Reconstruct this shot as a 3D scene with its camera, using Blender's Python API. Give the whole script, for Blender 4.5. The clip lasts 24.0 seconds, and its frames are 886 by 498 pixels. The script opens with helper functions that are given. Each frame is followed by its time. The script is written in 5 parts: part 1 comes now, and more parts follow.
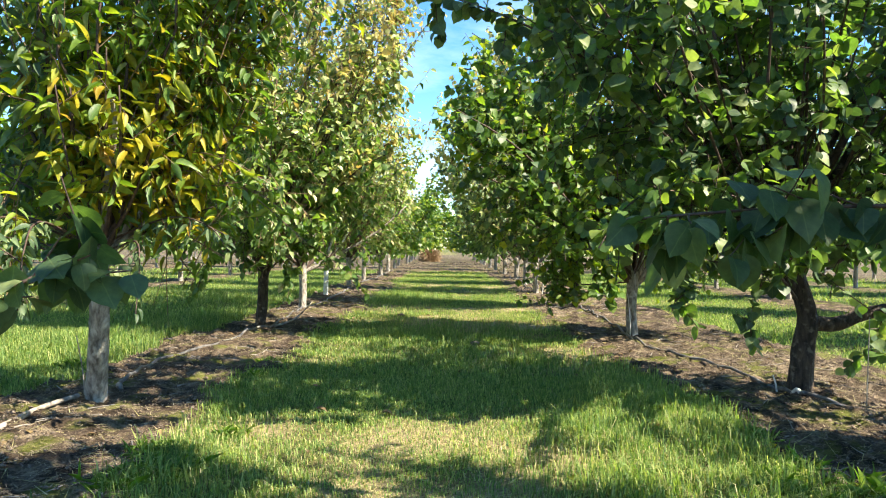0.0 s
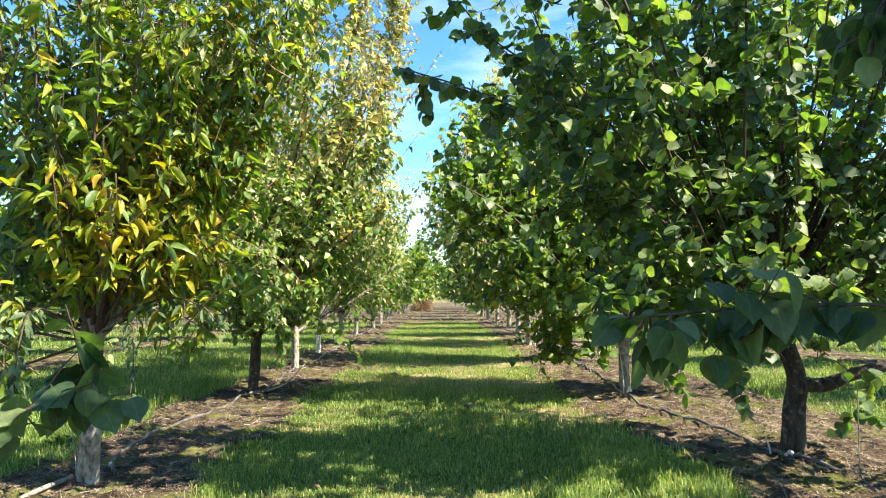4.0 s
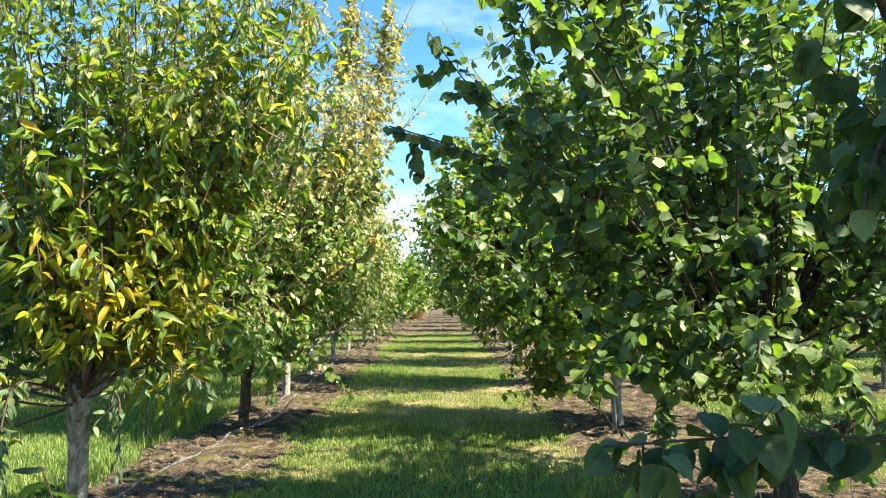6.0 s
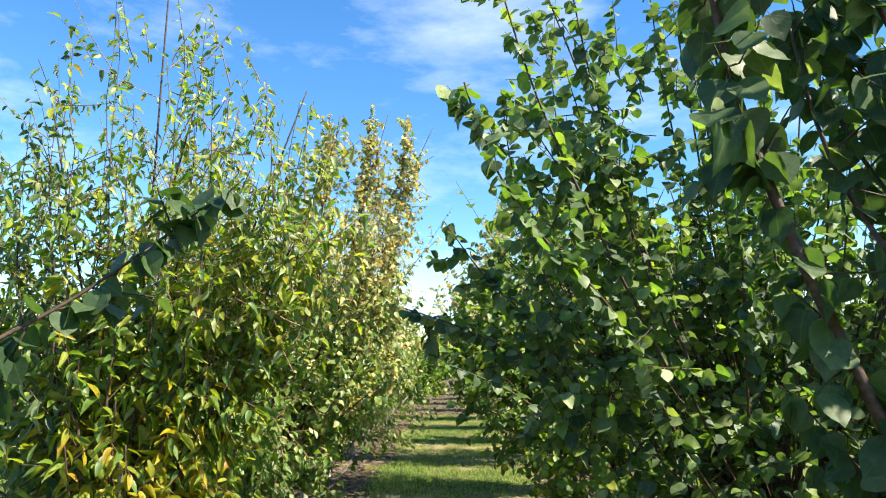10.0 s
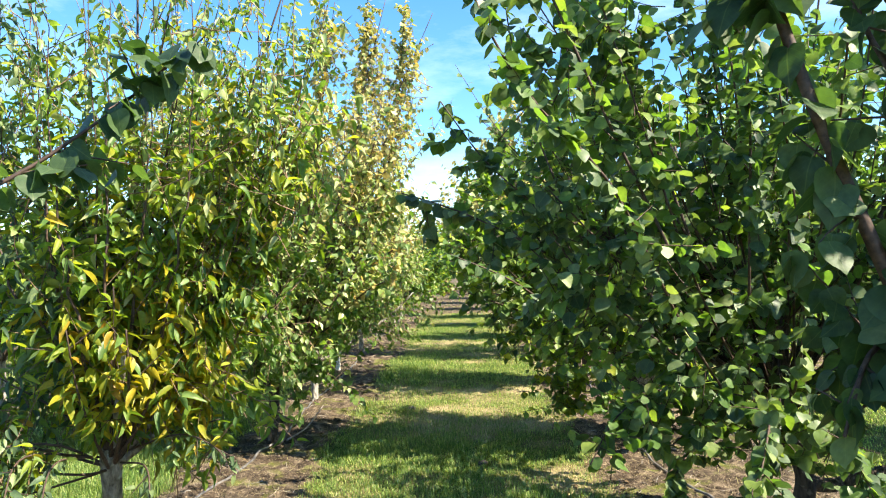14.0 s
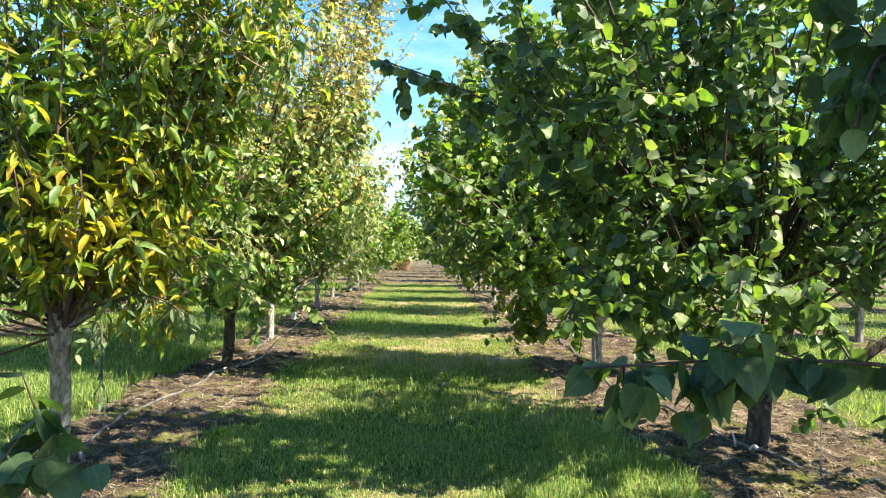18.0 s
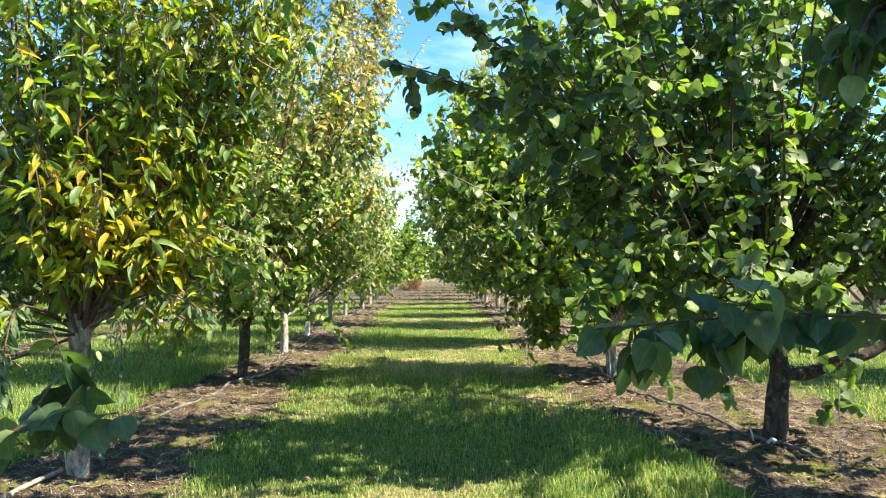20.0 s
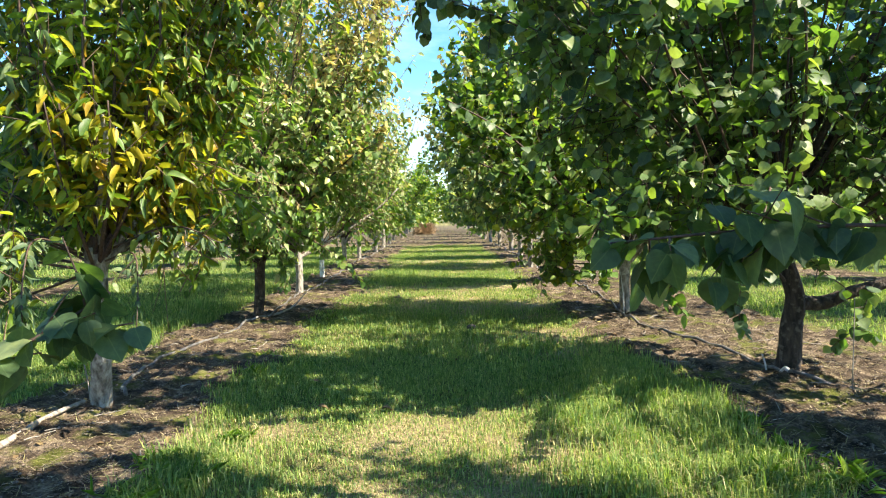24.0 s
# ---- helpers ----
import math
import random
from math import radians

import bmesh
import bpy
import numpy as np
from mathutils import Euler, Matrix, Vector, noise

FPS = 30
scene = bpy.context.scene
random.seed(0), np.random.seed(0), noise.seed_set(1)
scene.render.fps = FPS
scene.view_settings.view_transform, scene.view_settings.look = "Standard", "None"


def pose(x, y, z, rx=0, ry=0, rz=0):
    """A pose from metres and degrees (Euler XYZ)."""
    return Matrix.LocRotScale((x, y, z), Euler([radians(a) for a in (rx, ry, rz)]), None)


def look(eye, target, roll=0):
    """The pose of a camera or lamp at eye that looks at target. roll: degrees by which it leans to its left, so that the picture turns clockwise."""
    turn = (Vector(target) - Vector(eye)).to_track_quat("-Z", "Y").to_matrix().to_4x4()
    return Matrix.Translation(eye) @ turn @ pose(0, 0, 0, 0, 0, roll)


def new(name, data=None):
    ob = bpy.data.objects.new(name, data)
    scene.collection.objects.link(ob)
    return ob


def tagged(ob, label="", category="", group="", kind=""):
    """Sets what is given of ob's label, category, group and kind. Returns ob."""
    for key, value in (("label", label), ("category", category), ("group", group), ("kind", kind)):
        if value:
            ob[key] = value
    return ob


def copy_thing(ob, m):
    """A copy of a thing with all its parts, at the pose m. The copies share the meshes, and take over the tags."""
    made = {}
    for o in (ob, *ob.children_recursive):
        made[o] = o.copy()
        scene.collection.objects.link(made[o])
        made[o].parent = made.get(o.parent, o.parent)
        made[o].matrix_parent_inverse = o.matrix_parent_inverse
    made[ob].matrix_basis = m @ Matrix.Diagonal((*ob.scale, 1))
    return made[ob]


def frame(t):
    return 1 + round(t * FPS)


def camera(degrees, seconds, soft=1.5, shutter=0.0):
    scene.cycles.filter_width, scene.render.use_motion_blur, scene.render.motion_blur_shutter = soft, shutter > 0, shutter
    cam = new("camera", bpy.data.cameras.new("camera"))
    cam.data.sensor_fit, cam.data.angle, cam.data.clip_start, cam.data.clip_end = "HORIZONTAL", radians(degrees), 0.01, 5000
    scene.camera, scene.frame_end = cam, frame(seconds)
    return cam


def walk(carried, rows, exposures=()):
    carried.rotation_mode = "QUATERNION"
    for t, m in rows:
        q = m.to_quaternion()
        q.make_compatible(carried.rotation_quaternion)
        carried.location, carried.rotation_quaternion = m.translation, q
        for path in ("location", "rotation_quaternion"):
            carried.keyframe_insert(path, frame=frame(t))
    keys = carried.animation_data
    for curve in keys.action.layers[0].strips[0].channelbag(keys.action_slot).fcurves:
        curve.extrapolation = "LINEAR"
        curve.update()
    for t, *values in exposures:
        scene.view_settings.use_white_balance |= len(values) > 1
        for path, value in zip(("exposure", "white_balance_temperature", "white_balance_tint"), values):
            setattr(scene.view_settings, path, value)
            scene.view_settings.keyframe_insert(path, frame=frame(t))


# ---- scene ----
cam = camera(66.0, 24.0, soft=1.1)
PATH = [
    (0, (0.039, 0.35, 0.895), (0.028, 2.35, 0.889), 0.9),
    (0.5, (0.039, 0.345, 0.903), (0.036, 2.345, 0.909), 1.0),
    (1, (0.04, 0.338, 0.913), (0.039, 2.337, 0.94), 0.9),
    (1.5, (0.039, 0.322, 0.936), (0.048, 2.321, 1.003), 0.8),
    (2, (0.037, 0.307, 0.952), (0.058, 2.304, 1.047), 0.7),
    (2.5, (0.039, 0.303, 0.961), (0.064, 2.3, 1.069), 0.5),
    (4.5, (0.045, 0.279, 1.069), (0.058, 2.273, 1.222), -0.5),
    (5, (0.053, 0.276, 1.105), (0.07, 2.268, 1.282), -0.6),
    (5.5, (0.053, 0.287, 1.194), (0.079, 2.279, 1.369), -0.4),
    (6, (0.053, 0.296, 1.349), (0.087, 2.291, 1.487), -0.4),
    (6.5, (0.052, 0.29, 1.533), (0.083, 2.289, 1.586), -0.6),
    (7, (0.056, 0.267, 1.696), (0.059, 2.267, 1.712), -0.7),
    (7.5, (0.074, 0.247, 1.805), (0.071, 2.247, 1.836), -0.4),
    (8, (0.085, 0.219, 1.89), (0.085, 2.218, 1.958), -0.5),
    (8.5, (0.084, 0.19, 1.938), (0.082, 2.187, 2.057), -0.5),
    (9, (0.084, 0.15, 1.976), (0.07, 2.14, 2.171), -0.5),
    (9.5, (0.087, 0.118, 1.992), (0.057, 2.095, 2.291), -0.5),
    (11.5, (0.119, 0.161, 1.995), (0.118, 2.134, 2.325), 0.0),
    (12, (0.122, 0.162, 1.974), (0.127, 2.144, 2.243), -0.4),
    (12.5, (0.129, 0.162, 1.954), (0.119, 2.155, 2.125), -1.1),
    (13, (0.148, 0.185, 1.942), (0.107, 2.183, 2.036), -1.3),
    (13.5, (0.149, 0.199, 1.92), (0.092, 2.197, 1.973), -1.5),
    (14, (0.144, 0.219, 1.893), (0.092, 2.218, 1.93), -1.1),
    (14.5, (0.134, 0.244, 1.868), (0.094, 2.243, 1.897), -0.5),
    (15, (0.111, 0.267, 1.832), (0.102, 2.267, 1.832), 0.2),
    (15.5, (0.084, 0.284, 1.773), (0.117, 2.283, 1.737), 0.1),
    (16, (0.073, 0.294, 1.682), (0.119, 2.293, 1.633), 0.2),
    (16.5, (0.064, 0.311, 1.573), (0.112, 2.31, 1.517), 0.5),
    (17, (0.051, 0.328, 1.474), (0.105, 2.327, 1.411), 0.5),
    (17.5, (0.05, 0.332, 1.366), (0.115, 2.331, 1.319), 0.4),
    (18, (0.051, 0.316, 1.267), (0.129, 2.315, 1.268), 0.7),
    (18.5, (0.047, 0.296, 1.2), (0.128, 2.293, 1.271), 0.5),
    (20.5, (0.05, 0.275, 1.116), (0.079, 2.274, 1.173), -0.9),
    (21, (0.054, 0.285, 1.108), (0.076, 2.285, 1.123), -1.4),
    (21.5, (0.054, 0.291, 1.094), (0.066, 2.291, 1.063), -1.6),
    (22, (0.052, 0.292, 1.084), (0.07, 2.291, 1.027), -1.8),
    (22.5, (0.051, 0.295, 1.071), (0.068, 2.294, 1.007), -1.5),
    (23, (0.053, 0.297, 1.066), (0.065, 2.295, 0.999), -0.7),
    (23.5, (0.05, 0.301, 1.052), (0.057, 2.3, 0.975), -0.9),
    (24, (0.052, 0.296, 1.046), (0.055, 2.294, 0.951), -1.1),
]
EXPOSURE = [(0, 1.60), (2.5, 1.64), (5, 1.65), (7, 1.62), (9.5, 1.30), (12, 1.3), (14, 1.60), (17, 1.76), (18.5, 1.74), (21, 1.66), (24, 1.62)]
walk(cam, [(t, look(e, g, r)) for t, e, g, r in PATH], [(t, e + 0.30, 6850, 10) for t, e in EXPOSURE])

# ---- light ----
world = bpy.data.worlds.new("sky")
scene.world = world
world.use_nodes = True
wn, wl = world.node_tree.nodes, world.node_tree.links
SUN_EL, SUN_AZ = 47.0, 110.0
sky = wn.new("ShaderNodeTexSky")
sky.sky_type, sky.sun_disc = "NISHITA", False
sky.sun_elevation, sky.sun_rotation = radians(SUN_EL), radians(SUN_AZ)
sky.air_density, sky.dust_density, sky.ozone_density = 1.0, 0.0, 4.0
sky.altitude = 600
wco = wn.new("ShaderNodeTexCoord")
wmap = wn.new("ShaderNodeMapping")
wmap.inputs["Scale"].default_value = (1.6, 2.2, 5.0)
wmap.inputs["Rotation"].default_value = (0.0, 0.25, 0.5)
wnoise = wn.new("ShaderNodeTexNoise")
wnoise.inputs["Scale"].default_value, wnoise.inputs["Detail"].default_value = 1.3, 9.0
wnoise.inputs["Roughness"].default_value = 0.62
wramp = wn.new("ShaderNodeValToRGB")
wramp.color_ramp.elements[0].position, wramp.color_ramp.elements[1].position = 0.50, 0.92
wramp.color_ramp.elements[1].color = (0.55, 0.55, 0.55, 1)
wmap.inputs["Location"].default_value = (3.1, 1.7, 0.4)
wmix = wn.new("ShaderNodeMix")
wmix.data_type = "RGBA"
wmix.inputs[7].default_value = (6.2, 6.6, 7.4, 1)
wl.new(wco.outputs["Generated"], wmap.inputs["Vector"])
wl.new(wmap.outputs["Vector"], wnoise.inputs["Vector"])
wl.new(wnoise.outputs["Fac"], wramp.inputs["Fac"])
wl.new(wramp.outputs["Color"], wmix.inputs[0])
whue = wn.new("ShaderNodeHueSaturation")
whue.inputs["Saturation"].default_value, whue.inputs["Value"].default_value = 1.24, 0.84
wl.new(sky.outputs["Color"], whue.inputs["Color"])
wl.new(whue.outputs["Color"], wmix.inputs[6])
wl.new(wmix.outputs[2], wn["Background"].inputs["Color"])
wn["Background"].inputs["Strength"].default_value = 0.122

sun = new("sun", bpy.data.lights.new("sun", "SUN"))
sun.data.energy, sun.data.angle, sun.data.color = 4.7, radians(0.53), (1.0, 0.91, 0.76)
_az, _el = radians(SUN_AZ), radians(SUN_EL)
TO_SUN = Vector((math.sin(_az) * math.cos(_el), math.cos(_az) * math.cos(_el), math.sin(_el)))
sun.matrix_world = look(TO_SUN * 60, (0, 0, 0))


# ---- materials ----
def nodes_of(name):
    m = bpy.data.materials.new(name)
    m.use_nodes = True
    return m, m.node_tree.nodes, m.node_tree.links, m.node_tree.nodes["Principled BSDF"]


def ramp_of(n, stops):
    r = n.new("ShaderNodeValToRGB")
    e = r.color_ramp.elements
    while len(e) < len(stops):
        e.new(0.5)
    for k, (p, c) in zip(e, stops):
        k.position, k.color = p, (*c, 1)
    return r


def noise_of(n, l, scale, detail=4.0, rough=0.55, stretch=None):
    co = n.new("ShaderNodeTexCoord")
    t = n.new("ShaderNodeTexNoise")
    t.inputs["Scale"].default_value, t.inputs["Detail"].default_value = scale, detail
    t.inputs["Roughness"].default_value = rough
    if stretch:
        mp = n.new("ShaderNodeMapping")
        mp.inputs["Scale"].default_value = stretch
        l.new(co.outputs["Object"], mp.inputs["Vector"])
        l.new(mp.outputs["Vector"], t.inputs["Vector"])
    else:
        l.new(co.outputs["Object"], t.inputs["Vector"])
    return t


def mix_of(n, l, fac, a, b, mode="MIX"):
    m = n.new("ShaderNodeMix")
    m.data_type, m.blend_type = "RGBA", mode
    for sock, v in ((0, fac), (6, a), (7, b)):
        if hasattr(v, "links"):
            l.new(v, m.inputs[sock])
        elif sock == 0:
            m.inputs[0].default_value = v
        else:
            m.inputs[sock].default_value = (*v, 1)
    return m.outputs[2]


def bump_of(n, l, height, strength, dist, bsdf):
    b = n.new("ShaderNodeBump")
    b.inputs["Strength"].default_value, b.inputs["Distance"].default_value = strength, dist
    l.new(height, b.inputs["Height"])
    l.new(b.outputs["Normal"], bsdf.inputs["Normal"])


def plant_mat(name, stops, glow=(1.5, 1.6, 0.5), thin=0.4, rough=0.45, veins=True, spec=0.30):
    """Thin leaf tissue: colour varies from leaf to leaf, light passes through."""
    m, n, l, b = nodes_of(name)
    geo, info = n.new("ShaderNodeNewGeometry"), n.new("ShaderNodeObjectInfo")
    add, frac = n.new("ShaderNodeMath"), n.new("ShaderNodeMath")
    frac.operation = "FRACT"
    l.new(geo.outputs["Random Per Island"], add.inputs[0])
    l.new(info.outputs["Random"], add.inputs[1])
    l.new(add.outputs[0], frac.inputs[0])
    r = ramp_of(n, stops)
    l.new(frac.outputs[0], r.inputs["Fac"])
    patch = noise_of(n, l, 38.0, 3.0)
    pr = ramp_of(n, [(0.3, (0.72, 0.74, 0.70)), (0.7, (1.18, 1.16, 1.05))])
    l.new(patch.outputs["Fac"], pr.inputs["Fac"])
    col = mix_of(n, l, 1.0, r.outputs["Color"], pr.outputs["Color"], "MULTIPLY")
    if veins:
        uv = n.new("ShaderNodeUVMap")
        sep = n.new("ShaderNodeSeparateXYZ")
        l.new(uv.outputs["UV"], sep.inputs[0])
        d = n.new("ShaderNodeMath")
        d.operation = "SUBTRACT"
        l.new(sep.outputs["X"], d.inputs[0])
        d.inputs[1].default_value = 0.5
        ab = n.new("ShaderNodeMath")
        ab.operation = "ABSOLUTE"
        l.new(d.outputs[0], ab.inputs[0])
        slant = n.new("ShaderNodeMath")
        slant.operation = "MULTIPLY_ADD"
        l.new(ab.outputs[0], slant.inputs[0])
        slant.inputs[1].default_value = -0.75
        l.new(sep.outputs["Y"], slant.inputs[2])
        wv = n.new("ShaderNodeMath")
        wv.operation = "MULTIPLY"
        l.new(slant.outputs[0], wv.inputs[0])
        wv.inputs[1].default_value = 44.0
        sn = n.new("ShaderNodeMath")
        sn.operation = "SINE"
        l.new(wv.outputs[0], sn.inputs[0])
        rib = ramp_of(n, [(0.008, (1, 1, 1)), (0.024, (0, 0, 0))])
        l.new(ab.outputs[0], rib.inputs["Fac"])
        side = ramp_of(n, [(0.90, (0, 0, 0)), (0.99, (0.22, 0.22, 0.22))])
        l.new(sn.outputs[0], side.inputs["Fac"])
        vein = mix_of(n, l, 1.0, rib.outputs["Color"], side.outputs["Color"], "LIGHTEN")
        pale = mix_of(n, l, 0.16, col, (0.30, 0.38, 0.14))
        col = mix_of(n, l, vein, col, pale)
    l.new(col, b.inputs["Base Color"])
    if veins:
        wave = n.new("ShaderNodeMath")
        wave.operation = "MULTIPLY_ADD"
        l.new(patch.outputs["Fac"], wave.inputs[0])
        wave.inputs[1].default_value = 2.0
        l.new(side.outputs["Color"], wave.inputs[2])
        bump_of(n, l, wave.outputs[0], 0.35, 0.002, b)
    b.inputs["Roughness"].default_value = rough
    b.inputs["Specular IOR Level"].default_value = spec
    tr = n.new("ShaderNodeBsdfTranslucent")
    l.new(mix_of(n, l, 1.0, col, glow, "MULTIPLY"), tr.inputs["Color"])
    ms = n.new("ShaderNodeMixShader")
    ms.inputs[0].default_value = thin
    l.new(b.outputs[0], ms.inputs[1])
    l.new(tr.outputs[0], ms.inputs[2])
    l.new(ms.outputs[0], n["Material Output"].inputs["Surface"])
    return m


def rough_mat(name, dark, light, scale, rough=0.85, bump=0.5, dist=0.01, stretch=None, flecks=None, fleck_scale=60.0, lo=0.35, hi=0.68):
    m, n, l, b = nodes_of(name)
    t = noise_of(n, l, scale, 6.0, 0.62, stretch)
    r = ramp_of(n, [(lo, dark), (hi, light)])
    l.new(t.outputs["Fac"], r.inputs["Fac"])
    col = r.outputs["Color"]
    if flecks:
        t2 = noise_of(n, l, fleck_scale, 3.0)
        r2 = ramp_of(n, [(0.56, (0, 0, 0)), (0.68, (1, 1, 1))])
        l.new(t2.outputs["Fac"], r2.inputs["Fac"])
        col = mix_of(n, l, r2.outputs["Color"], col, flecks)
    l.new(col, b.inputs["Base Color"])
    b.inputs["Roughness"].default_value = rough
    bump_of(n, l, t.outputs["Fac"], bump, dist, b)
    return m


LEAF_DEEP = plant_mat("leaf_deep_green", [(0.0, (0.040, 0.080, 0.046)), (0.45, (0.098, 0.160, 0.082)), (0.8, (0.180, 0.255, 0.128)), (1.0, (0.300, 0.365, 0.165))], glow=(1.25, 1.4, 0.42), rough=0.48, thin=0.40, spec=0.38)
# leaf green darkened to stand for the shade on the two nearest trees
LEAF_SHADED = plant_mat("leaf_shaded_green", [(0.0, (0.032, 0.070, 0.036)), (0.5, (0.056, 0.104, 0.052)), (1.0, (0.100, 0.165, 0.074))], glow=(1.4, 1.6, 0.45), rough=0.48, thin=0.42, spec=0.34)
LEAF_MID = plant_mat("leaf_mid_green", [(0.0, (0.085, 0.165, 0.050)), (0.6, (0.140, 0.245, 0.068)), (1.0, (0.260, 0.350, 0.096))], glow=(1.35, 1.5, 0.45), rough=0.42, thin=0.47, spec=0.42)
LEAF_LIME = plant_mat("leaf_lime", [(0.0, (0.115, 0.205, 0.036)), (0.5, (0.215, 0.305, 0.046)), (1.0, (0.420, 0.445, 0.070))], thin=0.50)
LEAF_YELLOW = plant_mat("leaf_yellow", [(0.0, (0.220, 0.255, 0.028)), (0.45, (0.350, 0.325, 0.026)), (0.85, (0.470, 0.360, 0.026)), (1.0, (0.380, 0.210, 0.030))], glow=(1.3, 1.35, 0.6), thin=0.45, spec=0.4)
LEAF_GOLD = plant_mat("leaf_faded_gold", [(0.0, (0.340, 0.375, 0.160)), (0.5, (0.530, 0.495, 0.230)), (1.0, (0.560, 0.425, 0.165))], glow=(1.3, 1.2, 0.7), thin=0.38, veins=False)
LEAF_PALE = plant_mat("leaf_pale_far", [(0.0, (0.153, 0.194, 0.043)), (1.0, (0.347, 0.324, 0.081))], veins=False)
LEAF_FADED = plant_mat("leaf_faded_green", [(0.0, (0.200, 0.290, 0.128)), (0.6, (0.335, 0.410, 0.195)), (1.0, (0.510, 0.515, 0.255))], glow=(1.3, 1.35, 0.62), thin=0.42, rough=0.38, spec=0.5)
LEAF_DRY = plant_mat("leaf_dry", [(0.0, (0.090, 0.058, 0.032)), (0.6, (0.190, 0.130, 0.070)), (1.0, (0.330, 0.250, 0.120))], glow=(1.1, 1.0, 0.8), thin=0.15, rough=0.75, veins=False)
GRASS = plant_mat("grass_blade", [(0.0, (0.084, 0.168, 0.050)), (0.45, (0.165, 0.275, 0.080)), (0.75, (0.305, 0.405, 0.125)), (1.0, (0.510, 0.530, 0.240))], glow=(1.3, 1.35, 0.6), thin=0.48, rough=0.55, veins=False, spec=0.3)
STRAW = plant_mat("straw_blade", [(0.0, (0.220, 0.215, 0.090)), (0.5, (0.380, 0.350, 0.160)), (1.0, (0.560, 0.520, 0.290))], glow=(1.1, 1.05, 0.8), thin=0.3, rough=0.6, veins=False, spec=0.3)
CHAFF = plant_mat("soil_chaff", [(0.0, (0.080, 0.058, 0.040)), (0.5, (0.190, 0.146, 0.102)), (0.85, (0.320, 0.260, 0.185)), (1.0, (0.480, 0.410, 0.300))], glow=(1.0, 0.95, 0.85), thin=0.08, rough=0.85, veins=False, spec=0.15)
WEED = plant_mat("weed_leaf", [(0.0, (0.079, 0.182, 0.016)), (1.0, (0.173, 0.295, 0.029))], veins=False)
BARK_DARK = rough_mat("bark_dark", (0.010, 0.007, 0.005), (0.088, 0.064, 0.049), 26.0, 0.9, 1.0, 0.040, (1, 1, 0.30), (0.135, 0.115, 0.092), 24.0)
BARK_GREY = rough_mat("bark_grey", (0.095, 0.080, 0.066), (0.440, 0.410, 0.360), 38.0, 0.9, 1.0, 0.026, (1, 1, 0.3), (0.58, 0.55, 0.50), 11.0)
BARK_WHITE = rough_mat("bark_whitewashed", (0.420, 0.400, 0.360), (0.740, 0.720, 0.670), 16.0, 0.9, 0.5, 0.006, (1, 1, 0.5), (0.30, 0.25, 0.20), 40.0, 0.3, 0.5)
TWIG = rough_mat("twig_bark", (0.028, 0.017, 0.013), (0.105, 0.064, 0.045), 60.0, 0.7, 0.4, 0.003)
TWIG_TAN = rough_mat("twig_tan", (0.110, 0.066, 0.040), (0.260, 0.170, 0.100), 60.0, 0.7, 0.4, 0.003)
CLOD = rough_mat("soil_clod", (0.045, 0.034, 0.026), (0.230, 0.180, 0.135), 25.0, 0.95, 0.8, 0.01)
HOSE = rough_mat("dusty_black_hose", (0.040, 0.040, 0.044), (0.190, 0.182, 0.172), 18.0, 0.6, 0.2, 0.002)
STICK = rough_mat("weathered_stick", (0.150, 0.130, 0.110), (0.400, 0.360, 0.310), 30.0, 0.9, 0.6, 0.004, (1, 1, 0.3))
PALE_PLASTIC = rough_mat("pale_plastic", (0.420, 0.410, 0.390), (0.640, 0.630, 0.600), 40.0, 0.5, 0.1, 0.001)
BUSH = rough_mat("dry_brush", (0.230, 0.150, 0.080), (0.420, 0.300, 0.170), 8.0, 0.95, 0.3, 0.01)


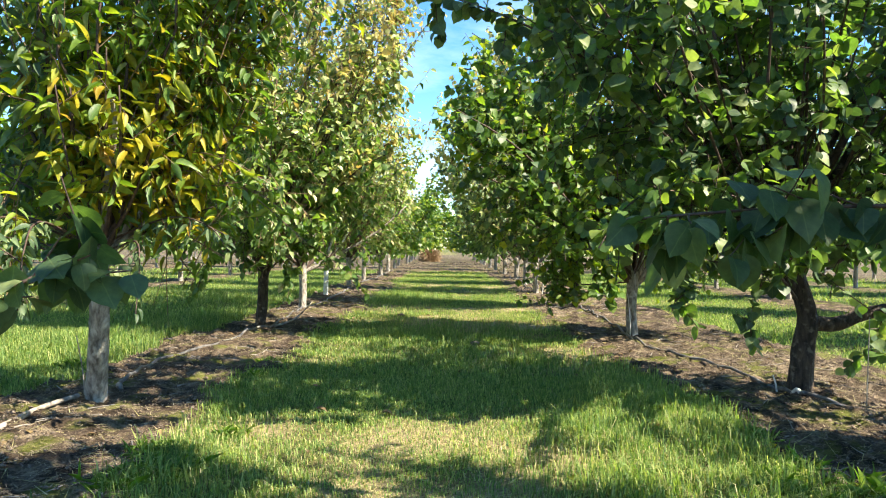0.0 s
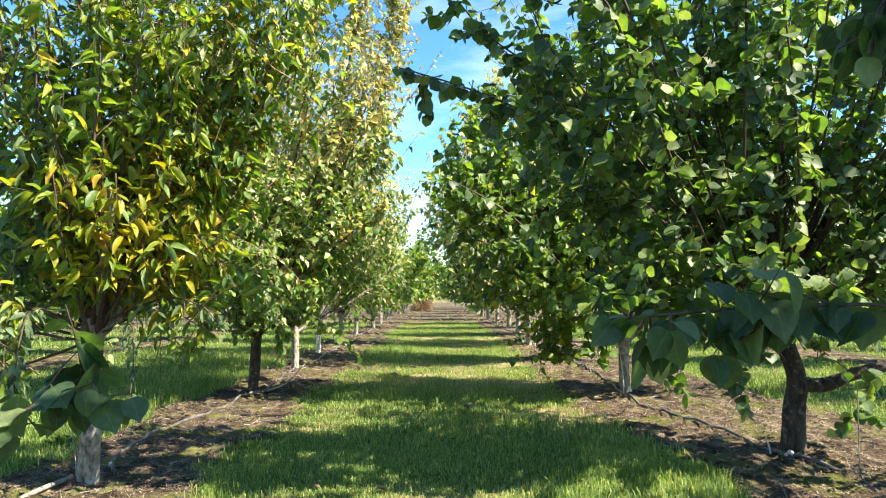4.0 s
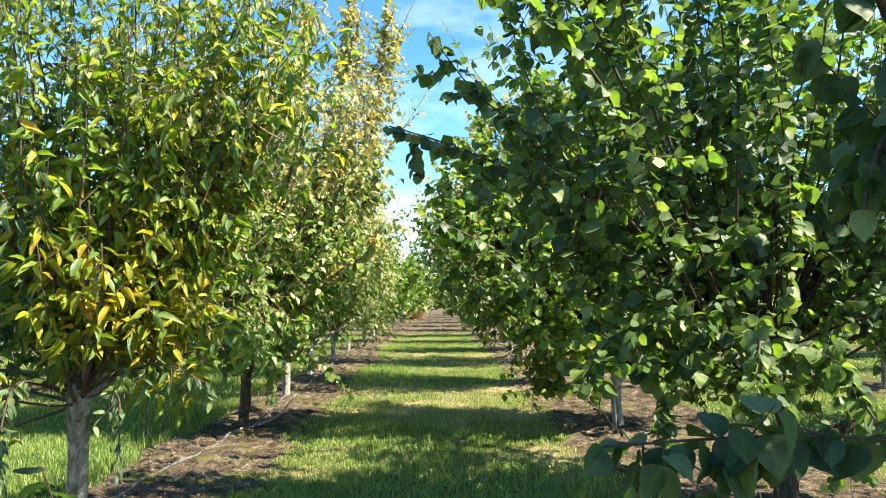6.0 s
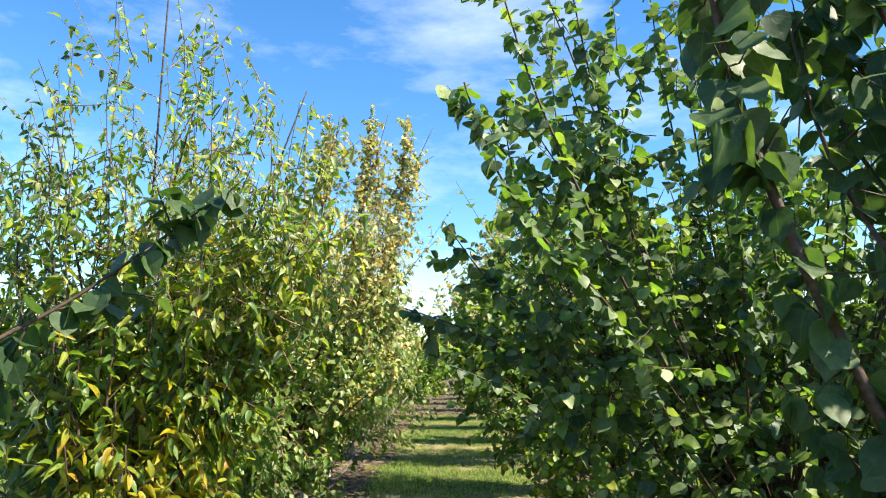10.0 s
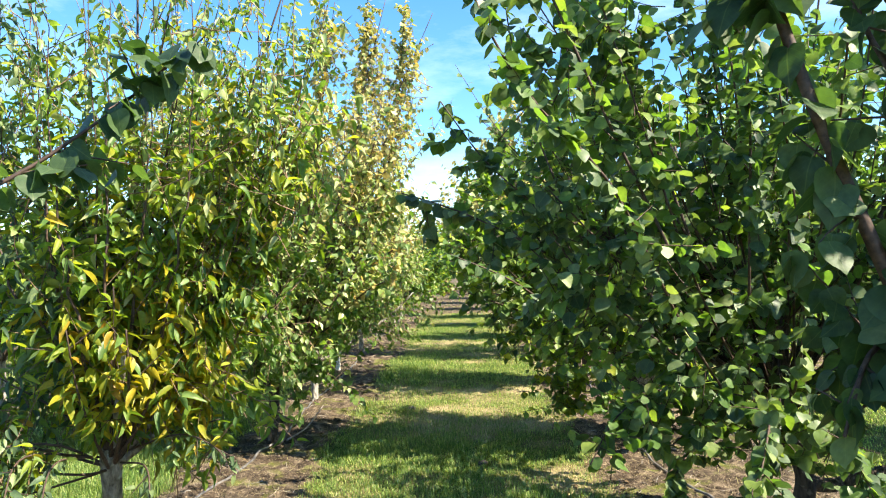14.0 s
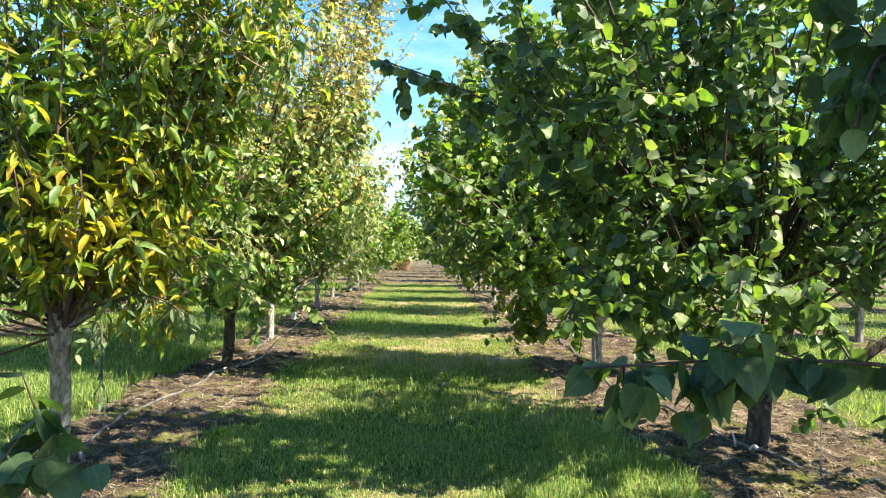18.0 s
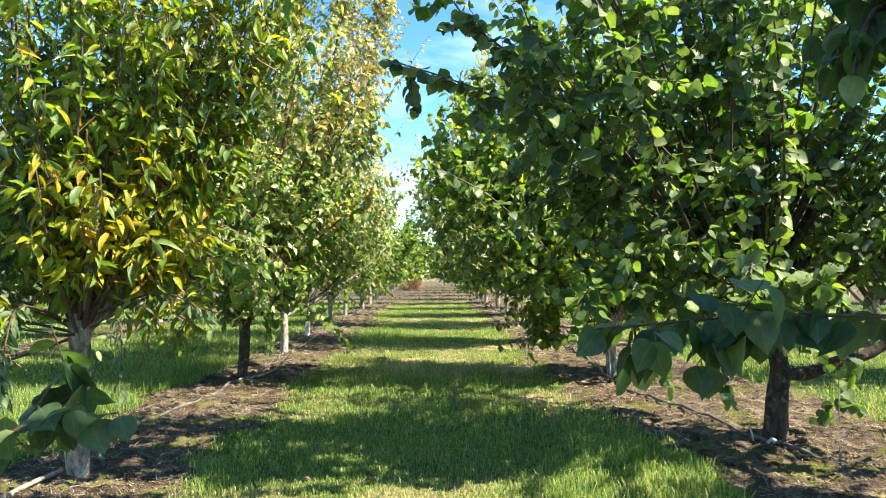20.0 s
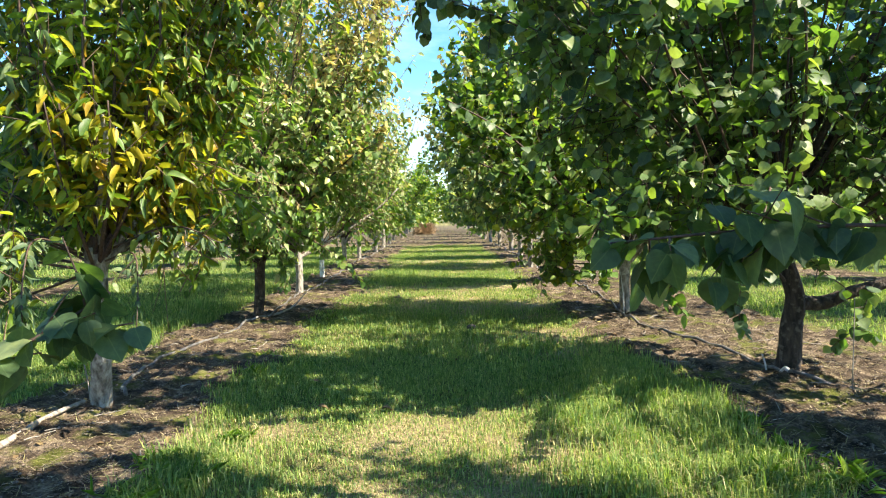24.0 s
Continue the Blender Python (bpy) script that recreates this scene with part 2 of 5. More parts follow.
def ground_mat():
    m, n, l, b = nodes_of("orchard_ground")
    at = n.new("ShaderNodeAttribute")
    at.attribute_name = "soil"
    big, mid, fine = noise_of(n, l, 0.9, 5.0), noise_of(n, l, 7.0, 6.0, 0.65), noise_of(n, l, 70.0, 5.0, 0.7)
    s1 = ramp_of(n, [(0.36, (0.034, 0.025, 0.018)), (0.52, (0.112, 0.085, 0.063)), (0.70, (0.360, 0.290, 0.210))])
    l.new(mid.outputs["Fac"], s1.inputs["Fac"])
    s2 = ramp_of(n, [(0.36, (0.40, 0.39, 0.37)), (0.66, (1.40, 1.37, 1.30))])
    l.new(fine.outputs["Fac"], s2.inputs["Fac"])
    soil = mix_of(n, l, 1.0, s1.outputs["Color"], s2.outputs["Color"], "MULTIPLY")
    moss = ramp_of(n, [(0.53, (0, 0, 0)), (0.63, (0.75, 0.75, 0.75))])
    l.new(noise_of(n, l, 3.2, 5.0).outputs["Fac"], moss.inputs["Fac"])
    soil = mix_of(n, l, moss.outputs["Color"], soil, (0.130, 0.150, 0.026))
    g1 = ramp_of(n, [(0.30, (0.070, 0.100, 0.024)), (0.60, (0.160, 0.155, 0.060)), (0.95, (0.360, 0.300, 0.170))])
    dry = n.new("ShaderNodeAttribute")
    dry.attribute_name = "dry"
    blend = n.new("ShaderNodeMath")
    blend.operation = "MULTIPLY_ADD"
    l.new(big.outputs["Fac"], blend.inputs[0])
    blend.inputs[1].default_value = 0.35
    l.new(dry.outputs["Fac"], blend.inputs[2])
    l.new(blend.outputs[0], g1.inputs["Fac"])
    turf = mix_of(n, l, 1.0, g1.outputs["Color"], s2.outputs["Color"], "MULTIPLY")
    l.new(mix_of(n, l, at.outputs["Fac"], turf, soil), b.inputs["Base Color"])
    b.inputs["Roughness"].default_value = 0.95
    b.inputs["Specular IOR Level"].default_value = 0.15
    hsum = n.new("ShaderNodeMath")
    l.new(mid.outputs["Fac"], hsum.inputs[0])
    l.new(fine.outputs["Fac"], hsum.inputs[1])
    bump_of(n, l, hsum.outputs[0], 0.9, 0.025, b)
    return m


GROUND = ground_mat()


# ---- mesh helpers ----
def make_mesh(name, verts, faces, mats, mat_index=None, uv=None, smooth=True):
    """A mesh from arrays: faces all have the same number of corners."""
    verts, faces = np.asarray(verts, np.float32), np.asarray(faces, np.int32)
    me = bpy.data.meshes.new(name)
    nf, k = faces.shape
    me.vertices.add(len(verts))
    me.vertices.foreach_set("co", verts.ravel())
    me.loops.add(nf * k)
    me.loops.foreach_set("vertex_index", faces.ravel())
    me.polygons.add(nf)
    me.polygons.foreach_set("loop_start", np.arange(0, nf * k, k, dtype=np.int32))
    me.polygons.foreach_set("use_smooth", np.full(nf, smooth))
    for m in mats:
        me.materials.append(m)
    if mat_index is not None:
        me.polygons.foreach_set("material_index", np.asarray(mat_index, np.int32))
    if uv is not None:
        layer = me.uv_layers.new(name="UVMap")
        layer.data.foreach_set("uv", np.asarray(uv, np.float32)[faces.ravel()].ravel())
    me.update(calc_edges=True)
    me.validate()
    return me


def child(name, me, parent, label="", kind=""):
    ob = new(name, me)
    ob.parent = parent
    return tagged(ob, label, kind=kind)


def unit(v):
    v = np.asarray(v, float)
    return v / np.maximum(np.linalg.norm(v, axis=-1, keepdims=True), 1e-9)


def smooth_line(pts, n):
    """Catmull-Rom through a few points."""
    p = np.asarray(pts, float)
    p = np.vstack([2 * p[0] - p[1], p, 2 * p[-1] - p[-2]])
    out = []
    for s in np.linspace(0, len(p) - 3 - 1e-6, n):
        i, t = int(s), s - int(s)
        a, b, c, d = p[i:i + 4]
        out.append(0.5 * (2 * b + (c - a) * t + (2 * a - 5 * b + 4 * c - d) * t * t + (3 * b - a - 3 * c + d) * t ** 3))
    return np.array(out)


def tube(path, radii, sides, lump=0.0, rng=None):
    """Vertices and four-cornered faces of a round stem along a path, closed by a fan-like last ring."""
    path = np.asarray(path, float)
    n = len(path)
    tan = unit(np.gradient(path, axis=0))
    ref = np.where(np.abs(tan[:, 2:3]) > 0.9, [[1.0, 0, 0]], [[0, 0, 1.0]])
    e1 = unit(np.cross(tan, ref))
    for i in range(1, n):
        v = e1[i - 1] - tan[i] * np.dot(e1[i - 1], tan[i])
        e1[i] = v / max(np.linalg.norm(v), 1e-6)
    e2 = np.cross(tan, e1)
    ang = np.arange(sides) * 2 * np.pi / sides
    r = np.asarray(radii, float)[:, None] * np.ones((1, sides))
    if lump:
        r = r * (1 + lump * rng.uniform(-1, 1, r.shape))
    v = path[:, None] + r[..., None] * (np.cos(ang)[None, :, None] * e1[:, None] + np.sin(ang)[None, :, None] * e2[:, None])
    i, j = np.meshgrid(np.arange(n - 1), np.arange(sides), indexing="ij")
    a, b = i * sides + j, i * sides + (j + 1) % sides
    f = np.stack([a, b, b + sides, a + sides], -1).reshape(-1, 4)
    v = v.reshape(-1, 3)
    tip = len(v)
    v = np.vstack([v, path[-1] + tan[-1] * radii[-1] * 0.6])
    last = (n - 1) * sides
    cap = [[last + k, last + (k + 1) % sides, tip, tip] for k in range(0)]
    if sides % 2 == 0 and sides > 4:
        cap = [[last + k, last + k + 1, last + (k + 2) % sides, tip] for k in range(0, sides, 2)]
    return v, np.vstack([f, np.array(cap, int).reshape(-1, 4)])


def tubes(items, sides):
    vs, fs, o = [], [], 0
    for path, radii in items:
        v, f = tube(path, radii, sides)
        vs.append(v)
        fs.append(f + o)
        o += len(v)
    return np.vstack(vs), np.vstack(fs)


def leaf_form(detail, fold=0.16, curl=0.18):
    """A leaf of length 1 along y, width 1 across x: vertices, triangles, uv."""
    if detail == 0:
        v = [(0, 0, 0), (0.5, 0.48, 0.06), (0, 1, -curl), (-0.5, 0.48, 0.06)]
        return np.array(v), np.array([(0, 1, 2), (0, 2, 3)])
    if detail == 1:
        v = [(0, 0, 0), (0, 0.45, -0.03), (0, 1, -curl), (0.5, 0.42, fold * 0.5), (-0.5, 0.42, fold * 0.5), (0.33, 0.72, 0.0), (-0.33, 0.72, 0.0)]
        return np.array(v), np.array([(0, 3, 1), (0, 1, 4), (3, 5, 1), (1, 6, 4), (1, 5, 2), (1, 2, 6)])
    st = [(0.10, 0.0), (0.15, 0.50), (0.28, 0.91), (0.46, 1.0), (0.66, 0.86), (0.85, 0.46), (1.0, 0.0)] if detail == 2 else [(0.16, 0.0), (0.17, 0.34), (0.23, 0.72), (0.35, 0.96), (0.50, 1.0), (0.66, 0.88), (0.80, 0.62), (0.90, 0.30), (1.0, 0.0)]
    mid, rt, lt, v = [], [], [], []
    for k, (y, w) in enumerate(st):
        z = -curl * y * y + 0.012 * math.sin(k * 2.1)
        mid.append(len(v))
        v.append((0, y, z))
        if w:
            rt.append(len(v))
            v.append((0.5 * w, y - 0.02, z + fold * 0.5 * w))
            lt.append(len(v))
            v.append((-0.5 * w, y - 0.02, z + fold * 0.5 * w))
    t = [(mid[0], rt[0], mid[1]), (mid[0], mid[1], lt[0])]
    for k in range(len(rt) - 1):
        t += [(rt[k], rt[k + 1], mid[k + 2]), (rt[k], mid[k + 2], mid[k + 1]), (mid[k + 1], mid[k + 2], lt[k + 1]), (mid[k + 1], lt[k + 1], lt[k])]
    t += [(rt[-1], mid[-1], mid[-2]), (mid[-2], mid[-1], lt[-1])]
    b = len(v)
    v += [(-0.016, 0, 0.02), (0.016, 0, 0.02), (0.012, 0.17, -0.004), (-0.012, 0.17, -0.004)]
    t += [(b, b + 1, b + 2), (b, b + 2, b + 3)]
    return np.array(v), np.array(t)


CURLS = ((0.16, 0.16), (0.30, 0.34), (0.05, 0.02))


def leaf_mesh(name, P, A, N, S, W, detail, mats, mi, rng, curls=CURLS):
    """Many leaves in one mesh. P base, A axis, N normal, S length, W width."""
    forms = [leaf_form(detail, f, c) for f, c in curls]
    pick = rng.integers(0, 3, len(P))
    B = np.cross(A, N)
    vs, fs, us, ms, o = [], [], [], [], 0
    for k, (lv, lt) in enumerate(forms):
        q = np.where(pick == k)[0]
        if not len(q):
            continue
        v = P[q][:, None] + (lv[None, :, 0:1] * W[q][:, None, None]) * B[q][:, None] + S[q][:, None, None] * (lv[None, :, 1:2] * A[q][:, None] + lv[None, :, 2:3] * N[q][:, None])
        f = lt[None] + (np.arange(len(q)) * len(lv))[:, None, None] + o
        o += len(q) * len(lv)
        vs.append(v.reshape(-1, 3))
        fs.append(f.reshape(-1, 3))
        us.append(np.tile(np.stack([lv[:, 0] + 0.5, lv[:, 1]], 1), (len(q), 1)))
        ms.append(np.repeat(mi[q], len(lt)))
    return make_mesh(name, np.vstack(vs), np.vstack(fs), mats, np.concatenate(ms), np.vstack(us), smooth=True)


def value_noise(x, y, f, seed=0):
    """Smooth noise from summed waves, -1 to 1."""
    r = np.random.default_rng(1000 + seed)
    s = np.zeros_like(np.asarray(x, float))
    for _ in range(7):
        a, w, p = r.uniform(0, 2 * np.pi), f * r.uniform(0.5, 1.6), r.uniform(0, 6.28)
        s += np.sin((np.cos(a) * x + np.sin(a) * y) * w + p)
    return s / 3.4


# ---- ground ----
ROWS = [(-14.4, 0.8), (-10.2, 0.8), (-6.0, 0.45), (-1.78, 0.58), (2.28, 0.92), (6.3, 0.6), (10.4, 0.8), (14.6, 0.8)]
LANE_END = 24.8


def soil_at(x, y):
    """1 on the bare strips under the trees and past the end of the lanes, 0 on grass."""
    x, y = np.asarray(x, float), np.asarray(y, float)
    wob = 0.13 * value_noise(x, y, 1.7, 1) + 0.09 * value_noise(x, y, 5.0, 2) + 0.05 * value_noise(x, y, 14.0, 3)
    d = np.full(x.shape, -9.0)
    for c, h in ROWS:
        near = 0.14 * np.exp(-((y - 2.9) / 1.2) ** 2) if c in (-1.78, 2.28) else 0.0
        d = np.maximum(d, h + near - np.abs(x - c) + wob)
    far = np.minimum(y - LANE_END + wob * 2, 75 - y)
    d = np.maximum(d, far)
    return np.clip(d / 0.16 + 0.5, 0, 1)


def dry_at(x, y):
    """How dry and thin the turf is, 0 to 1."""
    x, y = np.asarray(x, float), np.asarray(y, float)
    d = 0.36 + 0.34 * value_noise(x, y, 2.2, 21) + 0.22 * value_noise(x, y, 7.0, 22)
    for cx, cy, r, k in ((0.45, 3.0, 0.85, 0.16), (0.2, 9.2, 1.3, 0.18), (0.9, 6.6, 0.7, 0.22), (1.1, 2.5, 0.6, 0.14), (-1.0, 5.0, 0.6, -0.35), (-0.9, 2.6, 0.7, -0.3)):
        d = d + k * np.exp(-((x - cx) ** 2 + (y - cy) ** 2) / r ** 2)
    d = np.where((x < -2.2) | (x > 3.0), d * 0.55, d)
    return np.clip(d, 0, 1)


def height_at(x, y):
    s = soil_at(x, y)
    near = np.clip(1.5 - np.asarray(y, float) / 30, 0, 1)
    lumps = 0.016 * value_noise(x, y, 9.0, 4) + 0.015 * value_noise(x, y, 24.0, 5) + 0.014 * value_noise(x, y, 52.0, 6)
    return s * (0.030 + lumps * near) + 0.012 * value_noise(x, y, 1.3, 7) * near


def steps(start, step, stop, growth, end):
    out = list(np.arange(start, stop, step))
    while out[-1] < end:
        step *= growth
        out.append(out[-1] + step)
    return out


def build_ground():
    half = steps(0.0, 0.06, 3.5, 1.16, 1500)
    xs = np.array([-v for v in half[:0:-1]] + half)
    back = steps(1.4, 0.25, 3.0, 1.3, 400)
    ys = np.array([2.8 - v for v in back[::-1]] + steps(1.46, 0.06, 11.0, 1.035, 1600))
    X, Y = np.meshgrid(xs, ys)
    Z = height_at(X, Y)
    v = np.stack([X, Y, Z], -1).reshape(-1, 3)
    nx, ny = len(xs), len(ys)
    i, j = np.meshgrid(np.arange(ny - 1), np.arange(nx - 1), indexing="ij")
    a = i * nx + j
    f = np.stack([a, a + 1, a + nx + 1, a + nx], -1).reshape(-1, 4)
    me = make_mesh("ground", v, f, [GROUND])
    at = me.attributes.new("soil", "FLOAT", "POINT")
    at.data.foreach_set("value", soil_at(X, Y).astype(np.float32).ravel())
    at = me.attributes.new("dry", "FLOAT", "POINT")
    at.data.foreach_set("value", dry_at(X, Y).astype(np.float32).ravel())
    tagged(new("ground", me), "mown grass lane between bare brown soil strips", "ground", kind="structure")


build_ground()


# ---- trees ----
def bend(start, way, length, n, lift, rng, wob=0.10):
    p, d = [np.array(start, float)], unit(way)
    for _ in range(n):
        d = unit(d + np.array([0, 0, lift / n]) + rng.normal(0, wob, 3) / math.sqrt(n))
        p.append(p[-1] + d * length / n)
    return np.array(p)


def along(path, t):
    s = t * (len(path) - 1)
    i = min(int(s), len(path) - 2)
    return path[i] + (path[i + 1] - path[i]) * (s - i), unit(path[i + 1] - path[i])


def leaves_on(path, spacing, style, rng, t0=0.1):
    """Leaf bases, axes and normals along a stem."""
    seg = np.linalg.norm(np.diff(path, axis=0), axis=1)
    total = seg.sum()
    n = max(int(total * (1 - t0) / spacing), 2)
    s = (t0 + (1 - t0) * (np.arange(n) + rng.uniform(0, 0.9, n)) / n) * total
    cum = np.concatenate([[0], np.cumsum(seg)])
    P = np.stack([np.interp(s, cum, path[:, k]) for k in range(3)], 1)
    T = unit(np.stack([np.interp(np.minimum(s + 0.02, total), cum, path[:, k]) for k in range(3)], 1) - np.stack([np.interp(np.maximum(s - 0.02, 0), cum, path[:, k]) for k in range(3)], 1))
    ref = unit(rng.normal(0, 1, (n, 3)))
    E = unit(np.cross(T, ref))
    A = unit(E * style["out"] + T * 0.35 + np.array([0, 0, -style["droop"]]) + rng.normal(0, 0.25, (n, 3)))
    up = np.array([0, 0, 0.8]) + E * 0.45 + rng.normal(0, 0.5, (n, 3))
    N = unit(up - A * np.sum(up * A, 1, keepdims=True))
    return P, A, N


def grow_stems(root, base, rng, style, H, stems_at, detail):
    """Long straight limbs in a fan, leafed from a bare foot to the tip, with short side twigs."""
    if not stems_at:
        return
    Ps, As, Ns, Ss, twigs = [], [], [], [], []
    for pts, r0, r1, s0, s1, gap in stems_at:
        p = smooth_line(np.array(pts) - base, 20)
        p += (np.linspace(0, 1, 20) ** 2)[:, None] * rng.normal(0, 0.10, 3) * [1, 1, 0.3]
        p[2:-1] += rng.normal(0, 0.010, (17, 3))
        v, f = tube(p, r1 + (r0 - r1) * np.linspace(1, 0, 20) ** 1.4, 7, 0.06, rng)
        child("limb", make_mesh("limb", v, f, [TWIG]), root)
        sub = [p]
        for _ in range(13):
            k = rng.uniform(0.18, 0.97)
            q, tan = along(p, k)
            sub.append(bend(q, tan * 0.9 + rng.normal(0, 0.50, 3), rng.uniform(0.12, 0.30 + 0.45 * k), 4, 0.15, rng, 0.22))
        twigs += [(t, np.linspace(0.0034, 0.0016, len(t))) for t in sub[1:]]
        for k, t in enumerate(sub):
            P, A, N = leaves_on(t, gap if k == 0 else gap * 1.3, style, rng, 0.07 if k == 0 else 0.05)
            h = np.clip((P[:, 2] - 1.0) / 2.2, 0, 1)
            ok = rng.uniform(0, 1, len(P)) > 0.42 * h
            P, A, N, h = P[ok], A[ok], N[ok], h[ok]
            Ps.append(P)
            As.append(A)
            Ns.append(N)
            Ss.append((s0 + (s1 - s0) * h) * rng.uniform(0.65, 1.15, len(P)))
    v, f = tubes(twigs, 3)
    child("twig_growth", make_mesh("twig_growth", v, f, [style["twig"]]), root, kind="stuff")
    P, A, N, S = np.vstack(Ps), np.vstack(As), np.vstack(Ns), np.concatenate(Ss)
    W = S * style["aspect"] * rng.uniform(0.85, 1.2, len(P)) * (1 + 0.35 * np.clip((P[:, 2] - 1.4) / 1.4, 0, 1))
    child("foliage", leaf_mesh("foliage", P, A, N, S, W, detail, style["mats"], style["tint"](P, rng, H), rng, style.get("curls", CURLS)), root, kind="stuff")


def grow_fills(root, base, fk, rng, style, H, fills, detail):
    """Leafy masses: a limb out to each one and many short shoots within it."""
    if not fills:
        return
    Ps, As, Ns, Ks, twigs = [], [], [], [], []
    for (cx, cy, cz), (rx, ry, rz), count, *scale in fills:
        small = scale[0] if scale else 1.0
        c, r = np.array((cx, cy, cz)) - base, np.array((rx, ry, rz))
        mid = fk * 0.5 + c * 0.5 + rng.normal(0, 0.06, 3)
        p = smooth_line([fk, mid, c, c + (c - mid) * 0.35], 12)
        v, f = tube(p, np.linspace(0.009, 0.0035, 12), 6, 0.05, rng)
        child("limb", make_mesh("limb", v, f, [TWIG]), root)
        per = 13
        for _ in range(max(count // per, 1)):
            u = unit(rng.normal(0, 1, 3)) * rng.uniform(0.25, 1.0) ** 0.5
            end = c + u * r
            way = u * 0.7 + np.array([0, 0, style["up"] * 0.45]) + rng.normal(0, 0.35, 3)
            ln = rng.uniform(0.22, 0.52) * (1.35 if scale else 1.0)
            t = bend(end - unit(way) * ln * 0.7, way, ln, 5, style["lift"], rng, 0.18)
            twigs.append((t[::2] if len(t) % 2 else t, None))
            P, A, N = leaves_on(t, ln / per, style, rng, 0.08)
            Ks.append(np.full(len(P), small))
            Ps.append(P)
            As.append(A)
            Ns.append(N)
    v, f = tubes([(t, np.linspace(0.0040, 0.0016, len(t))) for t, _ in twigs], 3)
    child("twig_growth", make_mesh("twig_growth", v, f, [style["twig"]]), root, kind="stuff")
    P, A, N = np.vstack(Ps), np.vstack(As), np.vstack(Ns)
    S = style["size"] * rng.uniform(0.62, 1.18, len(P)) * np.concatenate(Ks)
    W = S * style["aspect"] * rng.uniform(0.85, 1.2, len(P)) * np.where(np.concatenate(Ks) < 0.7, 1.35, 1.0)
    child("foliage", leaf_mesh("foliage", P, A, N, S, W, min(detail, 2), style["mats"], style["tint"](P, rng, H), rng, style.get("curls", CURLS)), root, kind="stuff")


